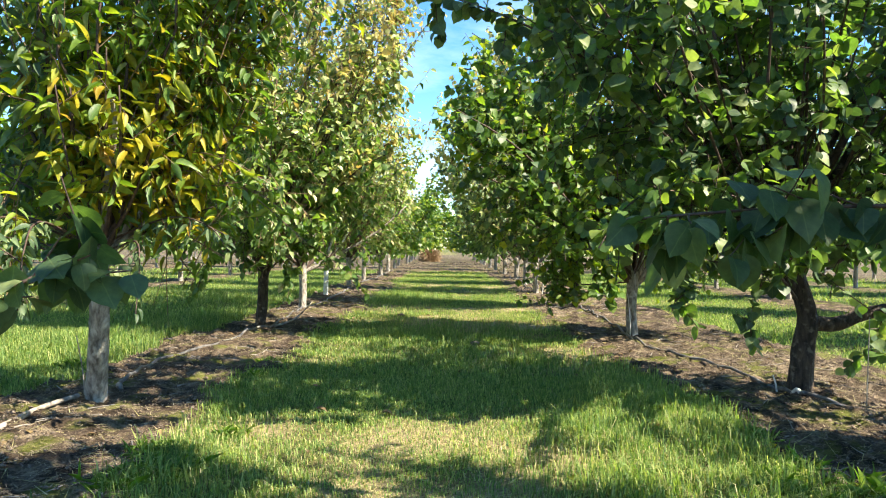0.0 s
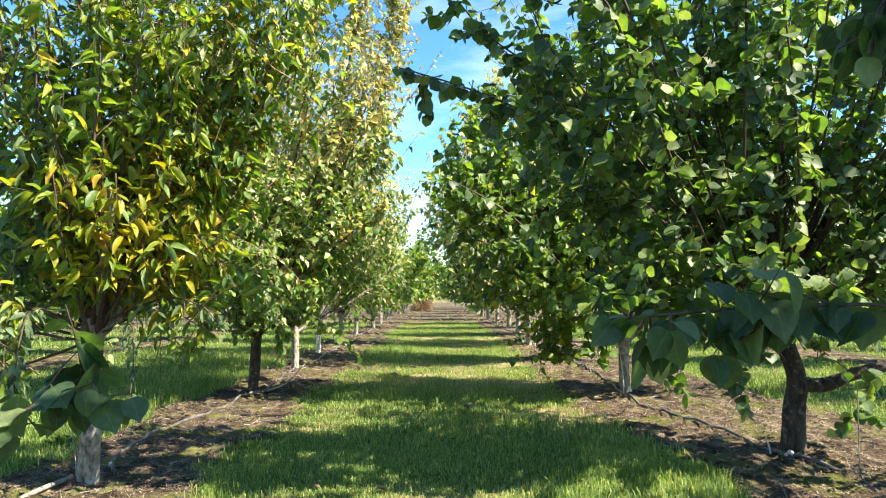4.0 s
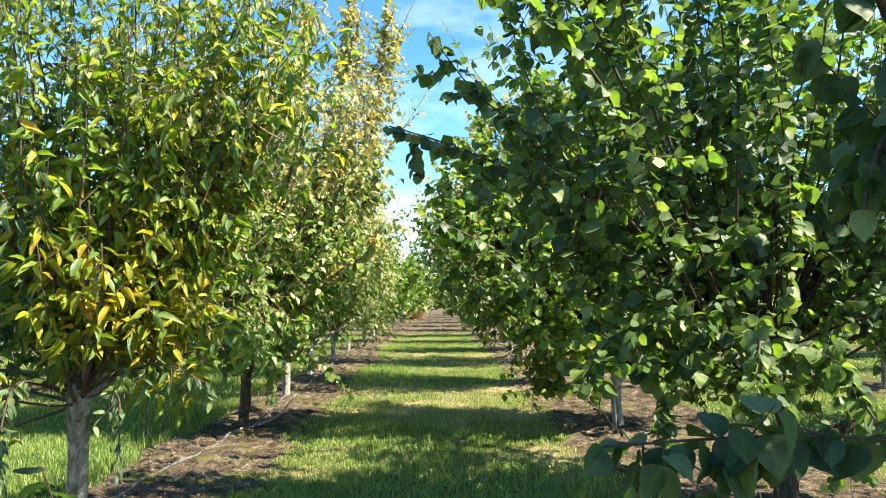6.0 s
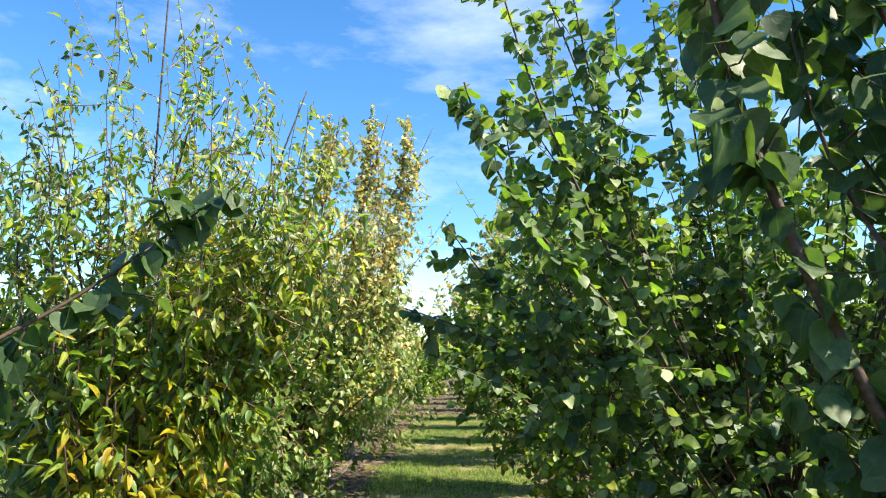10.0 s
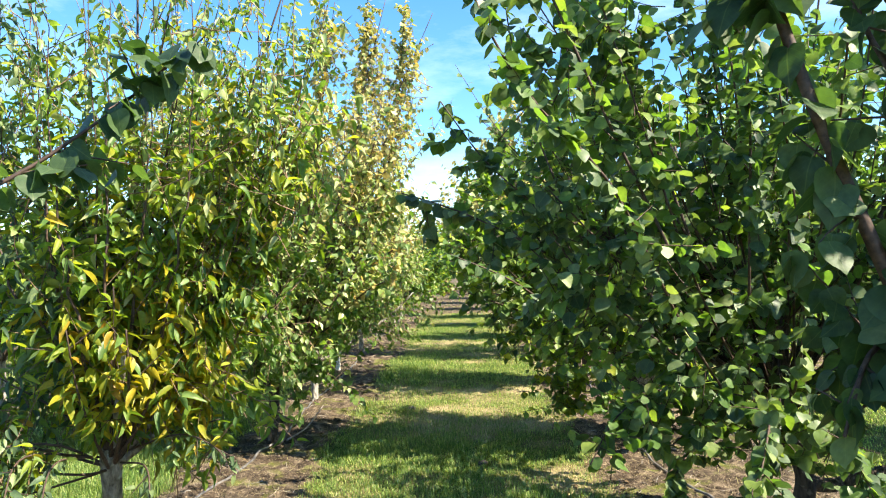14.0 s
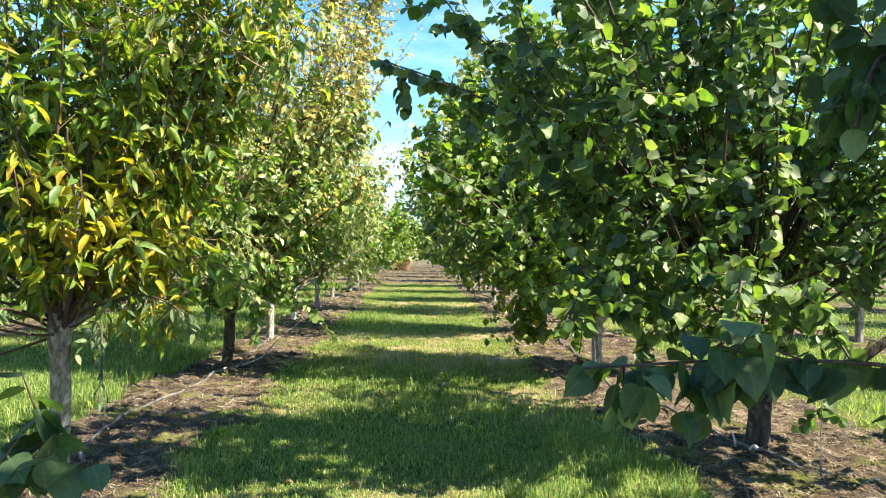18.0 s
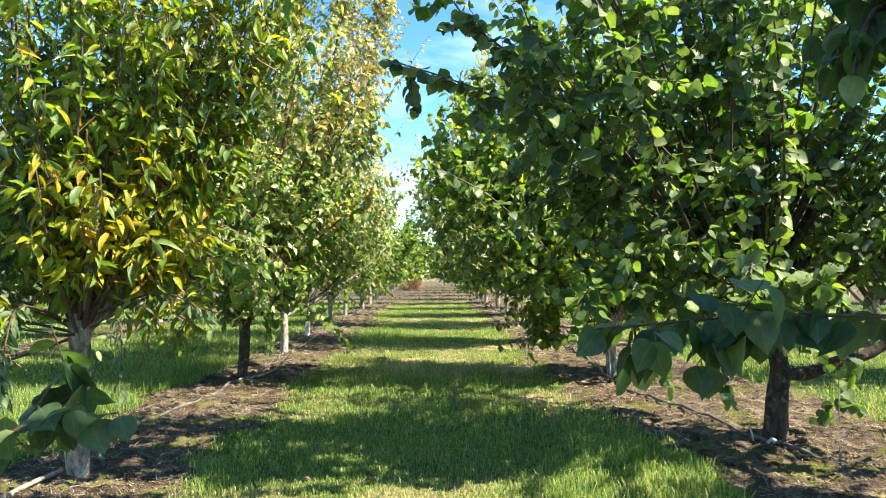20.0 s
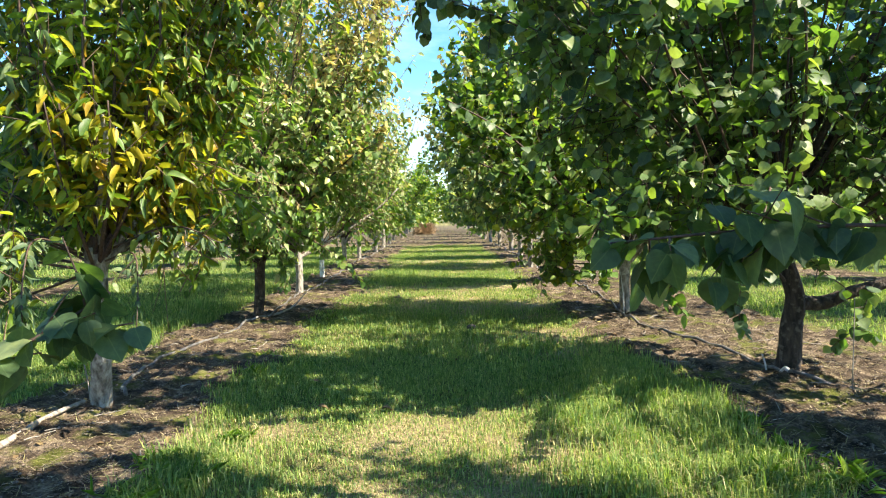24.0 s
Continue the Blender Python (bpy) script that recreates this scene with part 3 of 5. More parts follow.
def fruit_tree(name, x, y, H, R, fork, trunk_r, seed, style, detail, bark, label, limbs=7, shoots=13, heroes=(), count=9000, lean=(0, 0), squash=0.8, leaders=3, group="orchard fruit trees", stems_at=(), fills=()):
    rng = np.random.default_rng(seed)
    base = np.array([x, y, float(height_at(np.array([x]), np.array([y]))[0]) - 0.02])
    root = new(name)
    root.location = base
    tagged(root, label, "fruit tree", group)
    # trunk with a flare at the ground and a swelling at the fork
    fk = np.array([lean[0], lean[1], fork])
    rings, sides = ((16, 8), (34, 16), (60, 28))[detail]
    crook = style.get("crook", [fk * 0.55 + np.array([rng.normal(0, 0.012), rng.normal(0, 0.012), 0])])
    tp = smooth_line([(0, 0, -0.06), (0, 0, 0.03)] + list(crook) + [fk, fk + np.array([0.01, 0.01, 0.10])], rings)
    z = np.linspace(0, 1, rings)
    tr = trunk_r * (1.0 + 0.55 * np.exp(-z * 9) + 0.22 * np.exp(-((z - 0.9) / 0.12) ** 2) - style.get("taper", 0.06) * z)
    v, f = tube(tp, tr, sides, 0.03, rng)
    if detail:
        ang = np.tile(np.arange(sides) * 2 * np.pi / sides, rings)
        zz = np.repeat(z * fork, sides)
        ridge = 0.22 * value_noise(np.cos(ang) * 2.0 + zz * 1.2, np.sin(ang) * 2.0 + zz * 1.5, 1.4, seed) + 0.15 * value_noise(np.cos(ang) * 5, np.sin(ang) * 5 + zz * 9, 1.5, seed + 1)
        mid = np.repeat(tp, sides, 0)
        v[:len(mid)] = mid + (v[:len(mid)] - mid) * (1 + ridge)[:, None]
    child("trunk", make_mesh("trunk", v, f, [bark]), root)
    # scaffold limbs
    stems, twigs = [], []
    ring = rng.uniform(0, 6.28)
    for i in range(limbs):
        az = ring + i * 2.4 + rng.normal(0, 0.2)
        el = radians(rng.uniform(*style.get("limb_el", (28, 58))))
        ln = R * rng.uniform(0.95, 1.25)
        st = fk + np.array([0, 0, rng.uniform(-0.10, 0.10)])
        p = bend(st, (math.cos(az) * math.cos(el), squash * math.sin(az) * math.cos(el), math.sin(el)), ln * (1 - (1 - squash) * abs(math.sin(az))), 9, style["limb_lift"], rng, 0.16)
        rad = np.linspace(trunk_r * 0.46, 0.010, 10)
        v, f = tube(p, rad, 8 if detail else 5, 0.05, rng)
        child("limb", make_mesh("limb", v, f, [bark if i % 2 or detail == 2 else TWIG]), root)
        stems.append(p)
    for k in range(leaders):
        p = bend(fk, rng.normal(0, 0.10 + 0.05 * leaders, 3) * [1, 1, 0] + [0, 0, 1], (H - fork) * rng.uniform(0.5, 0.7), 9, 0.1, rng, 0.12)
        v, f = tube(p, np.linspace(trunk_r * 0.42, 0.009, 10), 8 if detail else 5, 0.05, rng)
        child("limb", make_mesh("limb", v, f, [TWIG]), root)
        stems.append(p)
    lines = []
    for p in stems:
        for _ in range(shoots):
            t = rng.uniform(0.22, 1.0)
            q, tan = along(p, t)
            rad = unit(np.array([q[0], q[1], 0.0]) + rng.normal(0, 0.15, 3) * [1, 1, 0])
            way = np.array([0, 0, 1.0]) * style["up"] + rad * style["spread"] + tan * 0.35 + rng.normal(0, 0.33, 3)
            way = way * [1, squash, 1]
            ln = style["shoot"] * rng.uniform(0.55, 1.25)
            ln = min(ln, max((H * rng.uniform(0.86, 1.04) - q[2]) * 1.05, 0.25))
            lines.append((bend(q, way, ln, 8, style["lift"], rng, style.get("bow", 0.10)), style.get("stem", 0.0065), 0))
        for _ in range(int(shoots * style["skirt"])):
            q, tan = along(p, rng.uniform(0.45, 1.0))
            rad = unit(np.array([q[0], q[1], 0.0]))
            lines.append((bend(q, (rad * 0.9 + rng.normal(0, 0.4, 3) + [0, 0, -0.25]) * [1, squash, 1], rng.uniform(0.3, 0.75), 6, -0.45, rng, 0.12), 0.005, 0))
    near, back = style.get("reach", (-9.0, 9.0))
    lines = [q for q in lines if near < q[0][-1][1] < back]
    open_from, open_share = style.get("open_side", (9.0, 0.0))
    lines = [q for q in lines if q[0][-1][0] < open_from or rng.uniform() > open_share]
    for line, r0, _ in list(lines):
        ln = np.linalg.norm(line[-1] - line[0])
        for _ in range(int(ln * style["side"])):
            q, tan = along(line, rng.uniform(0.08, 0.9))
            lines.append((bend(q, tan * 0.6 + rng.normal(0, 0.7, 3), rng.uniform(0.12, 0.38), 4, 0.1, rng, 0.1), 0.0032, 1))
    items = [(p, np.linspace(r, 0.0016, len(p))) for p, r, _ in lines] if detail else [(p[::4], np.linspace(r, 0.002, len(p[::4]))) for p, r, k in lines if k == 0]
    v, f = tubes([(p[::2] if len(p) > 4 else p[[0, 2, 4]], r[::2] if len(p) > 4 else r[[0, 2, 4]]) for p, r in items] if detail else items, 3)
    child("twig_growth", make_mesh("twig_growth", v, f, [style["twig"]]), root, kind="stuff")
    total = sum(np.linalg.norm(np.diff(p, axis=0), axis=1).sum() for p, _, _ in lines)
    spacing = total / count
    sets = [leaves_on(p, spacing, style, rng, 0.15 if k == 0 else 0.0) for p, _, k in lines]
    P, A, N = (np.vstack([s[k] for s in sets]) for k in range(3))
    keep = (P[:, 2] > style["floor"] + rng.normal(0, 0.10, len(P)))
    if style.get("thin_top"):
        keep &= rng.uniform(0, 1, len(P)) > np.clip((P[:, 2] - style["thin_top"]) / (H - style["thin_top"]), 0, 1) ** 0.7 * style.get("thin", 0.85)
    P, A, N = P[keep], A[keep], N[keep]
    S = style["size"] * rng.uniform(0.62, 1.18, len(P)) * (1 - style.get("shrink", 0.15) * np.clip(P[:, 2] / H, 0, 1))
    W = S * style["aspect"] * rng.uniform(0.8, 1.15, len(P)) * (1 + style.get("broaden", 0.0) * np.clip(P[:, 2] / H, 0, 1))
    mi = style["tint"](P, rng, H)
    child("foliage", leaf_mesh("foliage", P, A, N, S, W, style.get("fine", detail), style["mats"], mi, rng, style.get("curls", CURLS)), root, kind="stuff")
    grow_stems(root, base, rng, style, H, stems_at, detail)
    grow_fills(root, base, fk, rng, style, H, fills, detail)
    # named branches that reach over the lane, with leaves that can be told apart
    if heroes:
        forms = []
        for fold, curl in ((0.16, 0.16), (0.30, 0.34), (0.06, 0.04), (0.22, 0.55)):
            lv, lt = leaf_form(3, fold, curl)
            w = style["aspect"] * 1.2
            vv = lv * np.array([w, 1, 1]) * 0.1
            forms.append([make_mesh("leaf", vv, lt, [m], None, np.stack([lv[:, 0] + 0.5, lv[:, 1]], 1)) for m in style["mats"]])
        single, rest = 0, []
        for pts, r0, r1, size, gap, from_t, sprigs, *tone in heroes:
            p = smooth_line(np.array(pts) - base, 18)
            v, f = tube(p, r1 + (r0 * style.get("bough", 1.0) - r1) * np.linspace(1, 0, 18), 8, 0.06, rng)
            br = child("branch", make_mesh("branch", v, f, [bark if r0 > 0.03 else TWIG]), root)
            sub = []
            high = pts[-1][2] > 1.3
            span = style.get("sprig", (0.10, 0.26)) if high else (0.08, 0.20)
            for _ in range(int(sprigs * (style.get("bushy", 1.0) if high else 0.8))):
                q, tan = along(p, rng.uniform(from_t, 0.97))
                sub.append(bend(q, tan * 0.5 + rng.normal(0, 0.6, 3) - [0, 0, 0.0 if high else 0.12], rng.uniform(*span), 4, 0.0, rng, 0.1))
            for s in sub:
                v, f = tube(s, np.linspace(0.0032, 0.0016, len(s)), 4)
                child("twig", make_mesh("twig", v, f, [TWIG]), br)
            sets = [leaves_on(p, gap, style, rng, from_t)] + [leaves_on(s, gap * 0.8, style, rng, 0.1) for s in sub]
            for P, A, N in sets:
                for a, b, c in zip(P, A, N):
                    s = size * rng.uniform(0.68, 1.10)
                    single += 1
                    if single > 300:
                        rest.append((a, b, c, s))
                        continue
                    cr = np.cross(b, c)
                    m = Matrix(((cr[0], b[0], c[0], a[0]), (cr[1], b[1], c[1], a[1]), (cr[2], b[2], c[2], a[2]), (0, 0, 0, 1)))
                    ob = child("leaf", forms[rng.integers(0, 4)][tone[0] if tone else 1 if rng.uniform() < style.get("light", 0.12) else 0], br)
                    ob.matrix_basis = m @ Matrix.Scale(s * 10, 4)
        if rest:
            P, A, N, S = (np.array([q[k] for q in rest]) for k in range(4))
            child("foliage", leaf_mesh("foliage", P, A, N, S, S * style["aspect"] * 1.15, style.get("fine", 2), style["mats"], style["tint"](P, rng, H), rng), root, kind="stuff")
    return root


def tint_bright(P, rng, H):
    u = rng.uniform(0, 1, len(P))
    return np.where(u < 0.15, 0, np.where(u < 0.80, 1, 2))


def tint_plain(share):
    return lambda P, rng, H: (rng.uniform(0, 1, len(P)) < share).astype(int)


def tint_yellow_heart(P, rng, H):
    d = np.sqrt(((P[:, 0] - 0.32) / 0.50) ** 2 + ((P[:, 1] + 0.42) / 0.75) ** 2 + ((P[:, 2] - 1.24) / 0.60) ** 2)
    u, w = rng.uniform(0, 1, len(P)), rng.uniform(0, 1, len(P))
    high = np.clip((P[:, 2] - 1.7) / 1.3, 0, 1)
    mi = np.where(w < 0.36 - 0.14 * high, 2, np.where(w < 0.36 + 0.40 * high, 3, 0))
    mi = np.where((P[:, 0] < 0.0) & (w < 0.55), 4, mi)
    warm = 0.04 + 0.10 * np.exp(-((P[:, 0] - 0.65) / 0.5) ** 2 - ((P[:, 2] - 2.0) / 0.6) ** 2)
    return np.where(u < np.clip(1.05 - 0.85 * d, warm, 0.62), 1, mi)


def tint_gold_top(P, rng, H):
    p = np.clip((P[:, 2] - 0.38 * H) / (0.30 * H), 0.02, 0.74)
    mi = np.where(rng.uniform(0, 1, len(P)) < p, 1, 0)
    return np.where((mi == 0) & (rng.uniform(0, 1, len(P)) < np.clip(1.6 * P[:, 2] / H, 0, 0.78)), 2, mi)


ROUND = dict(size=0.086, aspect=0.84, out=0.7, droop=0.6, limb_lift=0.45, up=0.75, spread=0.5, shoot=1.15, lift=0.35, skirt=0.75, side=5.0, floor=0.62, twig=TWIG, mats=[LEAF_DEEP, LEAF_MID], tint=tint_plain(0.34))
LANCE = dict(size=0.120, aspect=0.31, shrink=0.58, broaden=0.35, limb_el=(36, 64), light=0.48, bow=0.17, curls=((0.3, 0.35), (0.45, 0.65), (0.2, 0.1)), thin=0.0, out=0.55, droop=0.48, limb_lift=0.30, up=1.15, spread=0.30, shoot=1.75, lift=0.40, skirt=0.45, side=5.0, floor=0.90, twig=TWIG_TAN, stem=0.0045, reach=(-0.45, 9.0), mats=[LEAF_LIME, LEAF_YELLOW, LEAF_MID, LEAF_FADED, LEAF_DEEP], tint=tint_yellow_heart, thin_top=1.9)
GOLDEN = dict(size=0.090, aspect=0.58, shrink=0.35, light=0.8, out=0.6, droop=0.55, limb_lift=0.40, up=1.2, spread=0.34, shoot=1.55, lift=0.5, skirt=1.1, side=4.0, floor=0.55, twig=TWIG_TAN, mats=[LEAF_MID, LEAF_GOLD, LEAF_FADED], tint=tint_gold_top)
FARGREEN = dict(ROUND, size=0.150, mats=[LEAF_DEEP, LEAF_MID], tint=tint_plain(0.35), side=2.5)
FARGOLD = dict(GOLDEN, size=0.140, side=2.2)

# the four trees that the camera stands among
NEAR_RIGHT_BOUGHS_A = [
    ([(2.25, 1.62, 0.72), (1.65, 1.78, 0.93), (1.20, 1.90, 1.00), (0.85, 1.98, 1.00), (0.48, 2.03, 0.97)], 0.008, 0.003, 0.106, 0.034, 0.30, 18),
    ([(2.25, 1.58, 0.80), (1.55, 1.60, 1.20), (1.15, 1.60, 1.50), (1.007, 1.61, 1.83), (0.922, 1.61, 2.035), (0.844, 1.61, 2.24), (0.765, 1.61, 2.495), (0.72, 1.61, 2.72), (0.68, 1.60, 3.00)], 0.020, 0.008, 0.112, 0.034, 0.42, 11),
    ([(2.28, 1.62, 0.80), (1.60, 1.75, 1.45), (1.18, 1.80, 1.66), (1.02, 1.71, 1.68), (0.92, 1.64, 1.52)], 0.014, 0.004, 0.090, 0.026, 0.50, 6),
    ([(2.28, 1.60, 0.85), (1.75, 1.70, 1.25), (1.35, 1.75, 1.60), (1.16, 1.75, 1.78), (1.05, 1.70, 1.72)], 0.012, 0.003, 0.090, 0.026, 0.45, 6),
]
# boughs outside the view, added to shade the soil and the low bough
NEAR_RIGHT_SHADE_BOUGHS = [
    ([(2.35, 1.65, 0.90), (3.00, 2.10, 1.50), (3.50, 2.50, 2.00), (3.90, 2.70, 2.50)], 0.016, 0.004, 0.092, 0.022, 0.35, 20),
    ([(2.35, 1.65, 0.90), (2.90, 2.30, 1.40), (3.30, 2.80, 1.80), (3.60, 3.10, 2.20)], 0.016, 0.004, 0.092, 0.022, 0.35, 20),
    ([(2.30, 1.62, 0.90), (1.95, 1.75, 1.60), (1.60, 1.85, 2.10), (1.30, 1.80, 2.50)], 0.016, 0.004, 0.088, 0.022, 0.30, 18),
]
NEAR_RIGHT_BOUGHS_C = [
    ([(2.28, 1.60, 0.90), (1.60, 1.60, 1.50), (1.20, 1.62, 2.00), (1.05, 1.78, 2.45), (0.98, 1.82, 2.90)], 0.012, 0.004, 0.090, 0.034, 0.40, 10),
    ([(2.28, 1.60, 1.00), (1.80, 1.75, 1.60), (1.45, 1.85, 2.10), (1.20, 1.90, 2.50), (1.05, 1.95, 2.95)], 0.012, 0.004, 0.090, 0.030, 0.35, 12),
    ([(2.30, 1.60, 1.00), (1.90, 1.90, 1.70), (1.60, 2.10, 2.30), (1.40, 2.15, 2.80), (1.30, 2.20, 3.20)], 0.014, 0.004, 0.096, 0.022, 0.30, 18),
    # added above the view, for its shadow on the left soil strip
    ([(2.30, 1.60, 1.20), (1.75, 1.65, 2.60), (1.25, 1.80, 3.40), (0.60, 1.90, 3.90), (0.00, 2.00, 4.20)], 0.018, 0.005, 0.098, 0.024, 0.45, 26),
]
# unseen overhead bough, added to throw shade across the lane
NEAR_RIGHT_HIGH_SHADE = [
    ([(2.30, 1.60, 1.20), (1.70, 1.80, 2.90), (1.05, 1.90, 3.60), (0.30, 2.00, 4.10)], 0.018, 0.005, 0.098, 0.024, 0.45, 24),
]
NEAR_RIGHT_BOUGHS_E = [
    ([(2.26, 1.58, 0.82), (1.75, 1.55, 1.70), (1.30, 1.60, 2.30), (1.05, 1.62, 2.90)], 0.022, 0.005, 0.098, 0.026, 0.45, 10),
]
# all fills here lie out of view, added to block sun from ground and boughs
fruit_tree("apricot_tree", 2.32, 1.60, 4.6, 1.25, 0.70, 0.085, 11, dict(ROUND, fine=3, size=0.090, light=0.14, bushy=1.1, sprig=(0.12, 0.32), tint=tint_plain(0.15), reach=(-2.0, 0.70), droop=0.95, aspect=0.72, mats=[LEAF_SHADED, LEAF_DEEP]), 2, BARK_DARK, "round-leaved fruit tree with large green leaves darkened for shade", limbs=7, shoots=11, count=5500, leaders=3, heroes=NEAR_RIGHT_BOUGHS_A + NEAR_RIGHT_SHADE_BOUGHS + NEAR_RIGHT_BOUGHS_C + NEAR_RIGHT_HIGH_SHADE + NEAR_RIGHT_BOUGHS_E, fills=[((1.80, 1.70, 3.40), (0.50, 0.40, 0.50), 520), ((1.60, 0.85, 3.20), (0.50, 0.40, 0.50), 500), ((2.00, 0.80, 2.50), (0.50, 0.40, 0.50), 420), ((3.20, 2.70, 1.70), (0.52, 0.45, 0.50), 980), ((3.75, 2.60, 2.40), (0.50, 0.50, 0.60), 560)])
RIGHT_BOUGHS_A = [
    ([(2.20, 4.55, 0.60), (1.55, 4.05, 1.15), (1.05, 3.78, 1.55), (0.70, 3.75, 1.85), (0.40, 3.80, 2.03), (0.12, 3.90, 2.17), (-0.17, 3.94, 2.27)], 0.014, 0.004, 0.080, 0.020, 0.30, 16),
    ([(0.72, 3.75, 1.84), (0.55, 3.62, 2.12), (0.28, 3.80, 2.42), (0.05, 3.85, 2.75)], 0.010, 0.003, 0.078, 0.020, 0.15, 8),
    ([(1.75, 4.20, 0.95), (1.20, 3.50, 1.55), (0.78, 3.05, 2.18), (0.45, 2.88, 2.50), (0.25, 2.79, 2.80), (0.15, 2.75, 3.10)], 0.012, 0.004, 0.080, 0.022, 0.30, 14),
    ([(2.05, 4.40, 0.75), (1.80, 3.60, 1.45), (1.69, 3.39, 2.05), (1.55, 3.25, 2.70)], 0.013, 0.004, 0.080, 0.026, 0.35, 10),
]
RIGHT_BOUGHS_B = [
    ([(1.90, 4.30, 0.95), (1.30, 3.60, 1.75), (1.00, 3.30, 2.40), (0.75, 3.20, 3.10)], 0.012, 0.004, 0.080, 0.024, 0.30, 12),
    ([(1.10, 3.40, 1.95), (0.75, 3.20, 2.60), (0.48, 3.10, 3.20), (0.30, 3.05, 3.80)], 0.012, 0.004, 0.080, 0.022, 0.15, 12),
    ([(1.30, 3.60, 1.90), (1.05, 3.55, 2.60), (0.85, 3.50, 3.30), (0.70, 3.45, 4.10)], 0.012, 0.004, 0.080, 0.022, 0.15, 14),
    ([(1.55, 3.60, 1.70), (1.45, 3.30, 2.50), (1.35, 3.15, 3.20), (1.25, 3.10, 4.00)], 0.012, 0.004, 0.080, 0.022, 0.15, 14),
]
RIGHT_BOUGHS_C = [
    ([(0.85, 3.75, 1.80), (0.60, 3.95, 2.50), (0.45, 4.00, 3.10), (0.40, 4.05, 3.60)], 0.010, 0.003, 0.078, 0.022, 0.15, 10),
    ([(1.20, 4.00, 1.60), (0.95, 4.30, 2.60), (0.80, 4.40, 3.40), (0.75, 4.45, 4.20)], 0.012, 0.004, 0.078, 0.022, 0.15, 12),
    ([(2.10, 4.40, 1.20), (1.95, 4.00, 2.40), (1.85, 3.80, 3.50), (1.80, 3.75, 4.60)], 0.011, 0.004, 0.080, 0.028, 0.25, 12),
    ([(2.20, 4.40, 1.20), (2.30, 4.00, 2.40), (2.35, 3.80, 3.50), (2.40, 3.75, 4.60)], 0.011, 0.004, 0.080, 0.028, 0.25, 12),
]
RIGHT_BOUGHS_D = [
    ([(2.00, 4.40, 1.20), (1.60, 4.20, 2.60), (1.40, 4.10, 3.60), (1.30, 4.05, 4.60)], 0.011, 0.004, 0.080, 0.028, 0.25, 12),
    # unseen bough past the right edge, added to shade the soil
    ([(2.30, 4.50, 0.80), (2.90, 4.00, 1.50), (3.30, 3.50, 2.10), (3.60, 3.20, 2.60)], 0.016, 0.004, 0.080, 0.036, 0.35, 9),
]
# sun-side boughs beyond the view, added for shade around the trunk
RIGHT_SUNSIDE_SHADE = [
    ([(2.30, 4.50, 0.80), (2.90, 4.30, 1.40), (3.30, 4.10, 2.00), (3.50, 3.90, 2.70)], 0.016, 0.004, 0.082, 0.036, 0.40, 9),
    ([(2.35, 4.50, 0.80), (3.10, 4.40, 1.30), (3.80, 4.20, 1.80), (4.30, 4.00, 2.40)], 0.016, 0.004, 0.082, 0.036, 0.40, 9),
]
RIGHT_BOUGHS_F = [
    ([(2.20, 4.55, 0.70), (1.90, 4.40, 1.50), (1.70, 4.30, 2.20), (1.60, 4.25, 2.90)], 0.016, 0.004, 0.080, 0.036, 0.40, 9),
    ([(2.20, 4.55, 0.70), (2.10, 4.30, 1.60), (2.00, 4.10, 2.30), (1.95, 4.00, 3.00)], 0.016, 0.004, 0.080, 0.036, 0.40, 9),
    ([(2.20, 4.55, 0.70), (1.70, 4.60, 1.60), (1.45, 4.60, 2.20), (1.30, 4.65, 2.90)], 0.016, 0.004, 0.080, 0.036, 0.40, 9),
    ([(2.25, 4.60, 0.70), (2.40, 4.60, 1.70), (2.30, 4.60, 2.50), (2.25, 4.60, 3.20)], 0.016, 0.004, 0.080, 0.036, 0.40, 9),
]
RIGHT_BOUGHS_G = [
    ([(2.10, 4.40, 1.20), (2.00, 3.70, 2.20), (1.90, 3.30, 2.90), (1.85, 3.10, 3.60)], 0.012, 0.004, 0.078, 0.030, 0.25, 11),
    ([(2.10, 4.40, 1.20), (1.70, 3.90, 2.10), (1.50, 3.60, 2.80), (1.35, 3.50, 3.50)], 0.012, 0.004, 0.078, 0.030, 0.25, 11),
    ([(2.30, 4.40, 1.20), (2.45, 3.90, 2.20), (2.50, 3.60, 3.00), (2.50, 3.50, 3.80)], 0.012, 0.004, 0.078, 0.030, 0.25, 11),
    ([(2.10, 4.50, 0.70), (1.75, 3.90, 1.10), (1.50, 3.30, 1.15), (1.30, 2.95, 1.00)], 0.012, 0.004, 0.080, 0.022, 0.30, 14),
]
RIGHT_BOUGHS_H = [
    ([(2.10, 4.50, 0.70), (1.90, 3.90, 1.00), (1.85, 3.35, 1.05), (1.80, 3.00, 0.85)], 0.012, 0.004, 0.080, 0.022, 0.30, 14),
    ([(1.50, 4.10, 1.10), (1.15, 3.80, 1.20), (0.90, 3.65, 1.10), (0.75, 3.55, 0.90)], 0.010, 0.003, 0.078, 0.022, 0.20, 12),
    ([(1.80, 4.30, 0.95), (1.50, 4.00, 0.95), (1.25, 3.80, 0.80), (1.15, 3.70, 0.60)], 0.010, 0.003, 0.076, 0.022, 0.20, 12),
    ([(2.24, 4.58, 0.47), (2.42, 4.54, 0.46), (2.58, 4.50, 0.53), (2.80, 4.46, 0.60), (3.00, 4.40, 0.78), (3.40, 4.35, 1.10)], 0.080, 0.022, 0.086, 0.050, 0.60, 4),
]
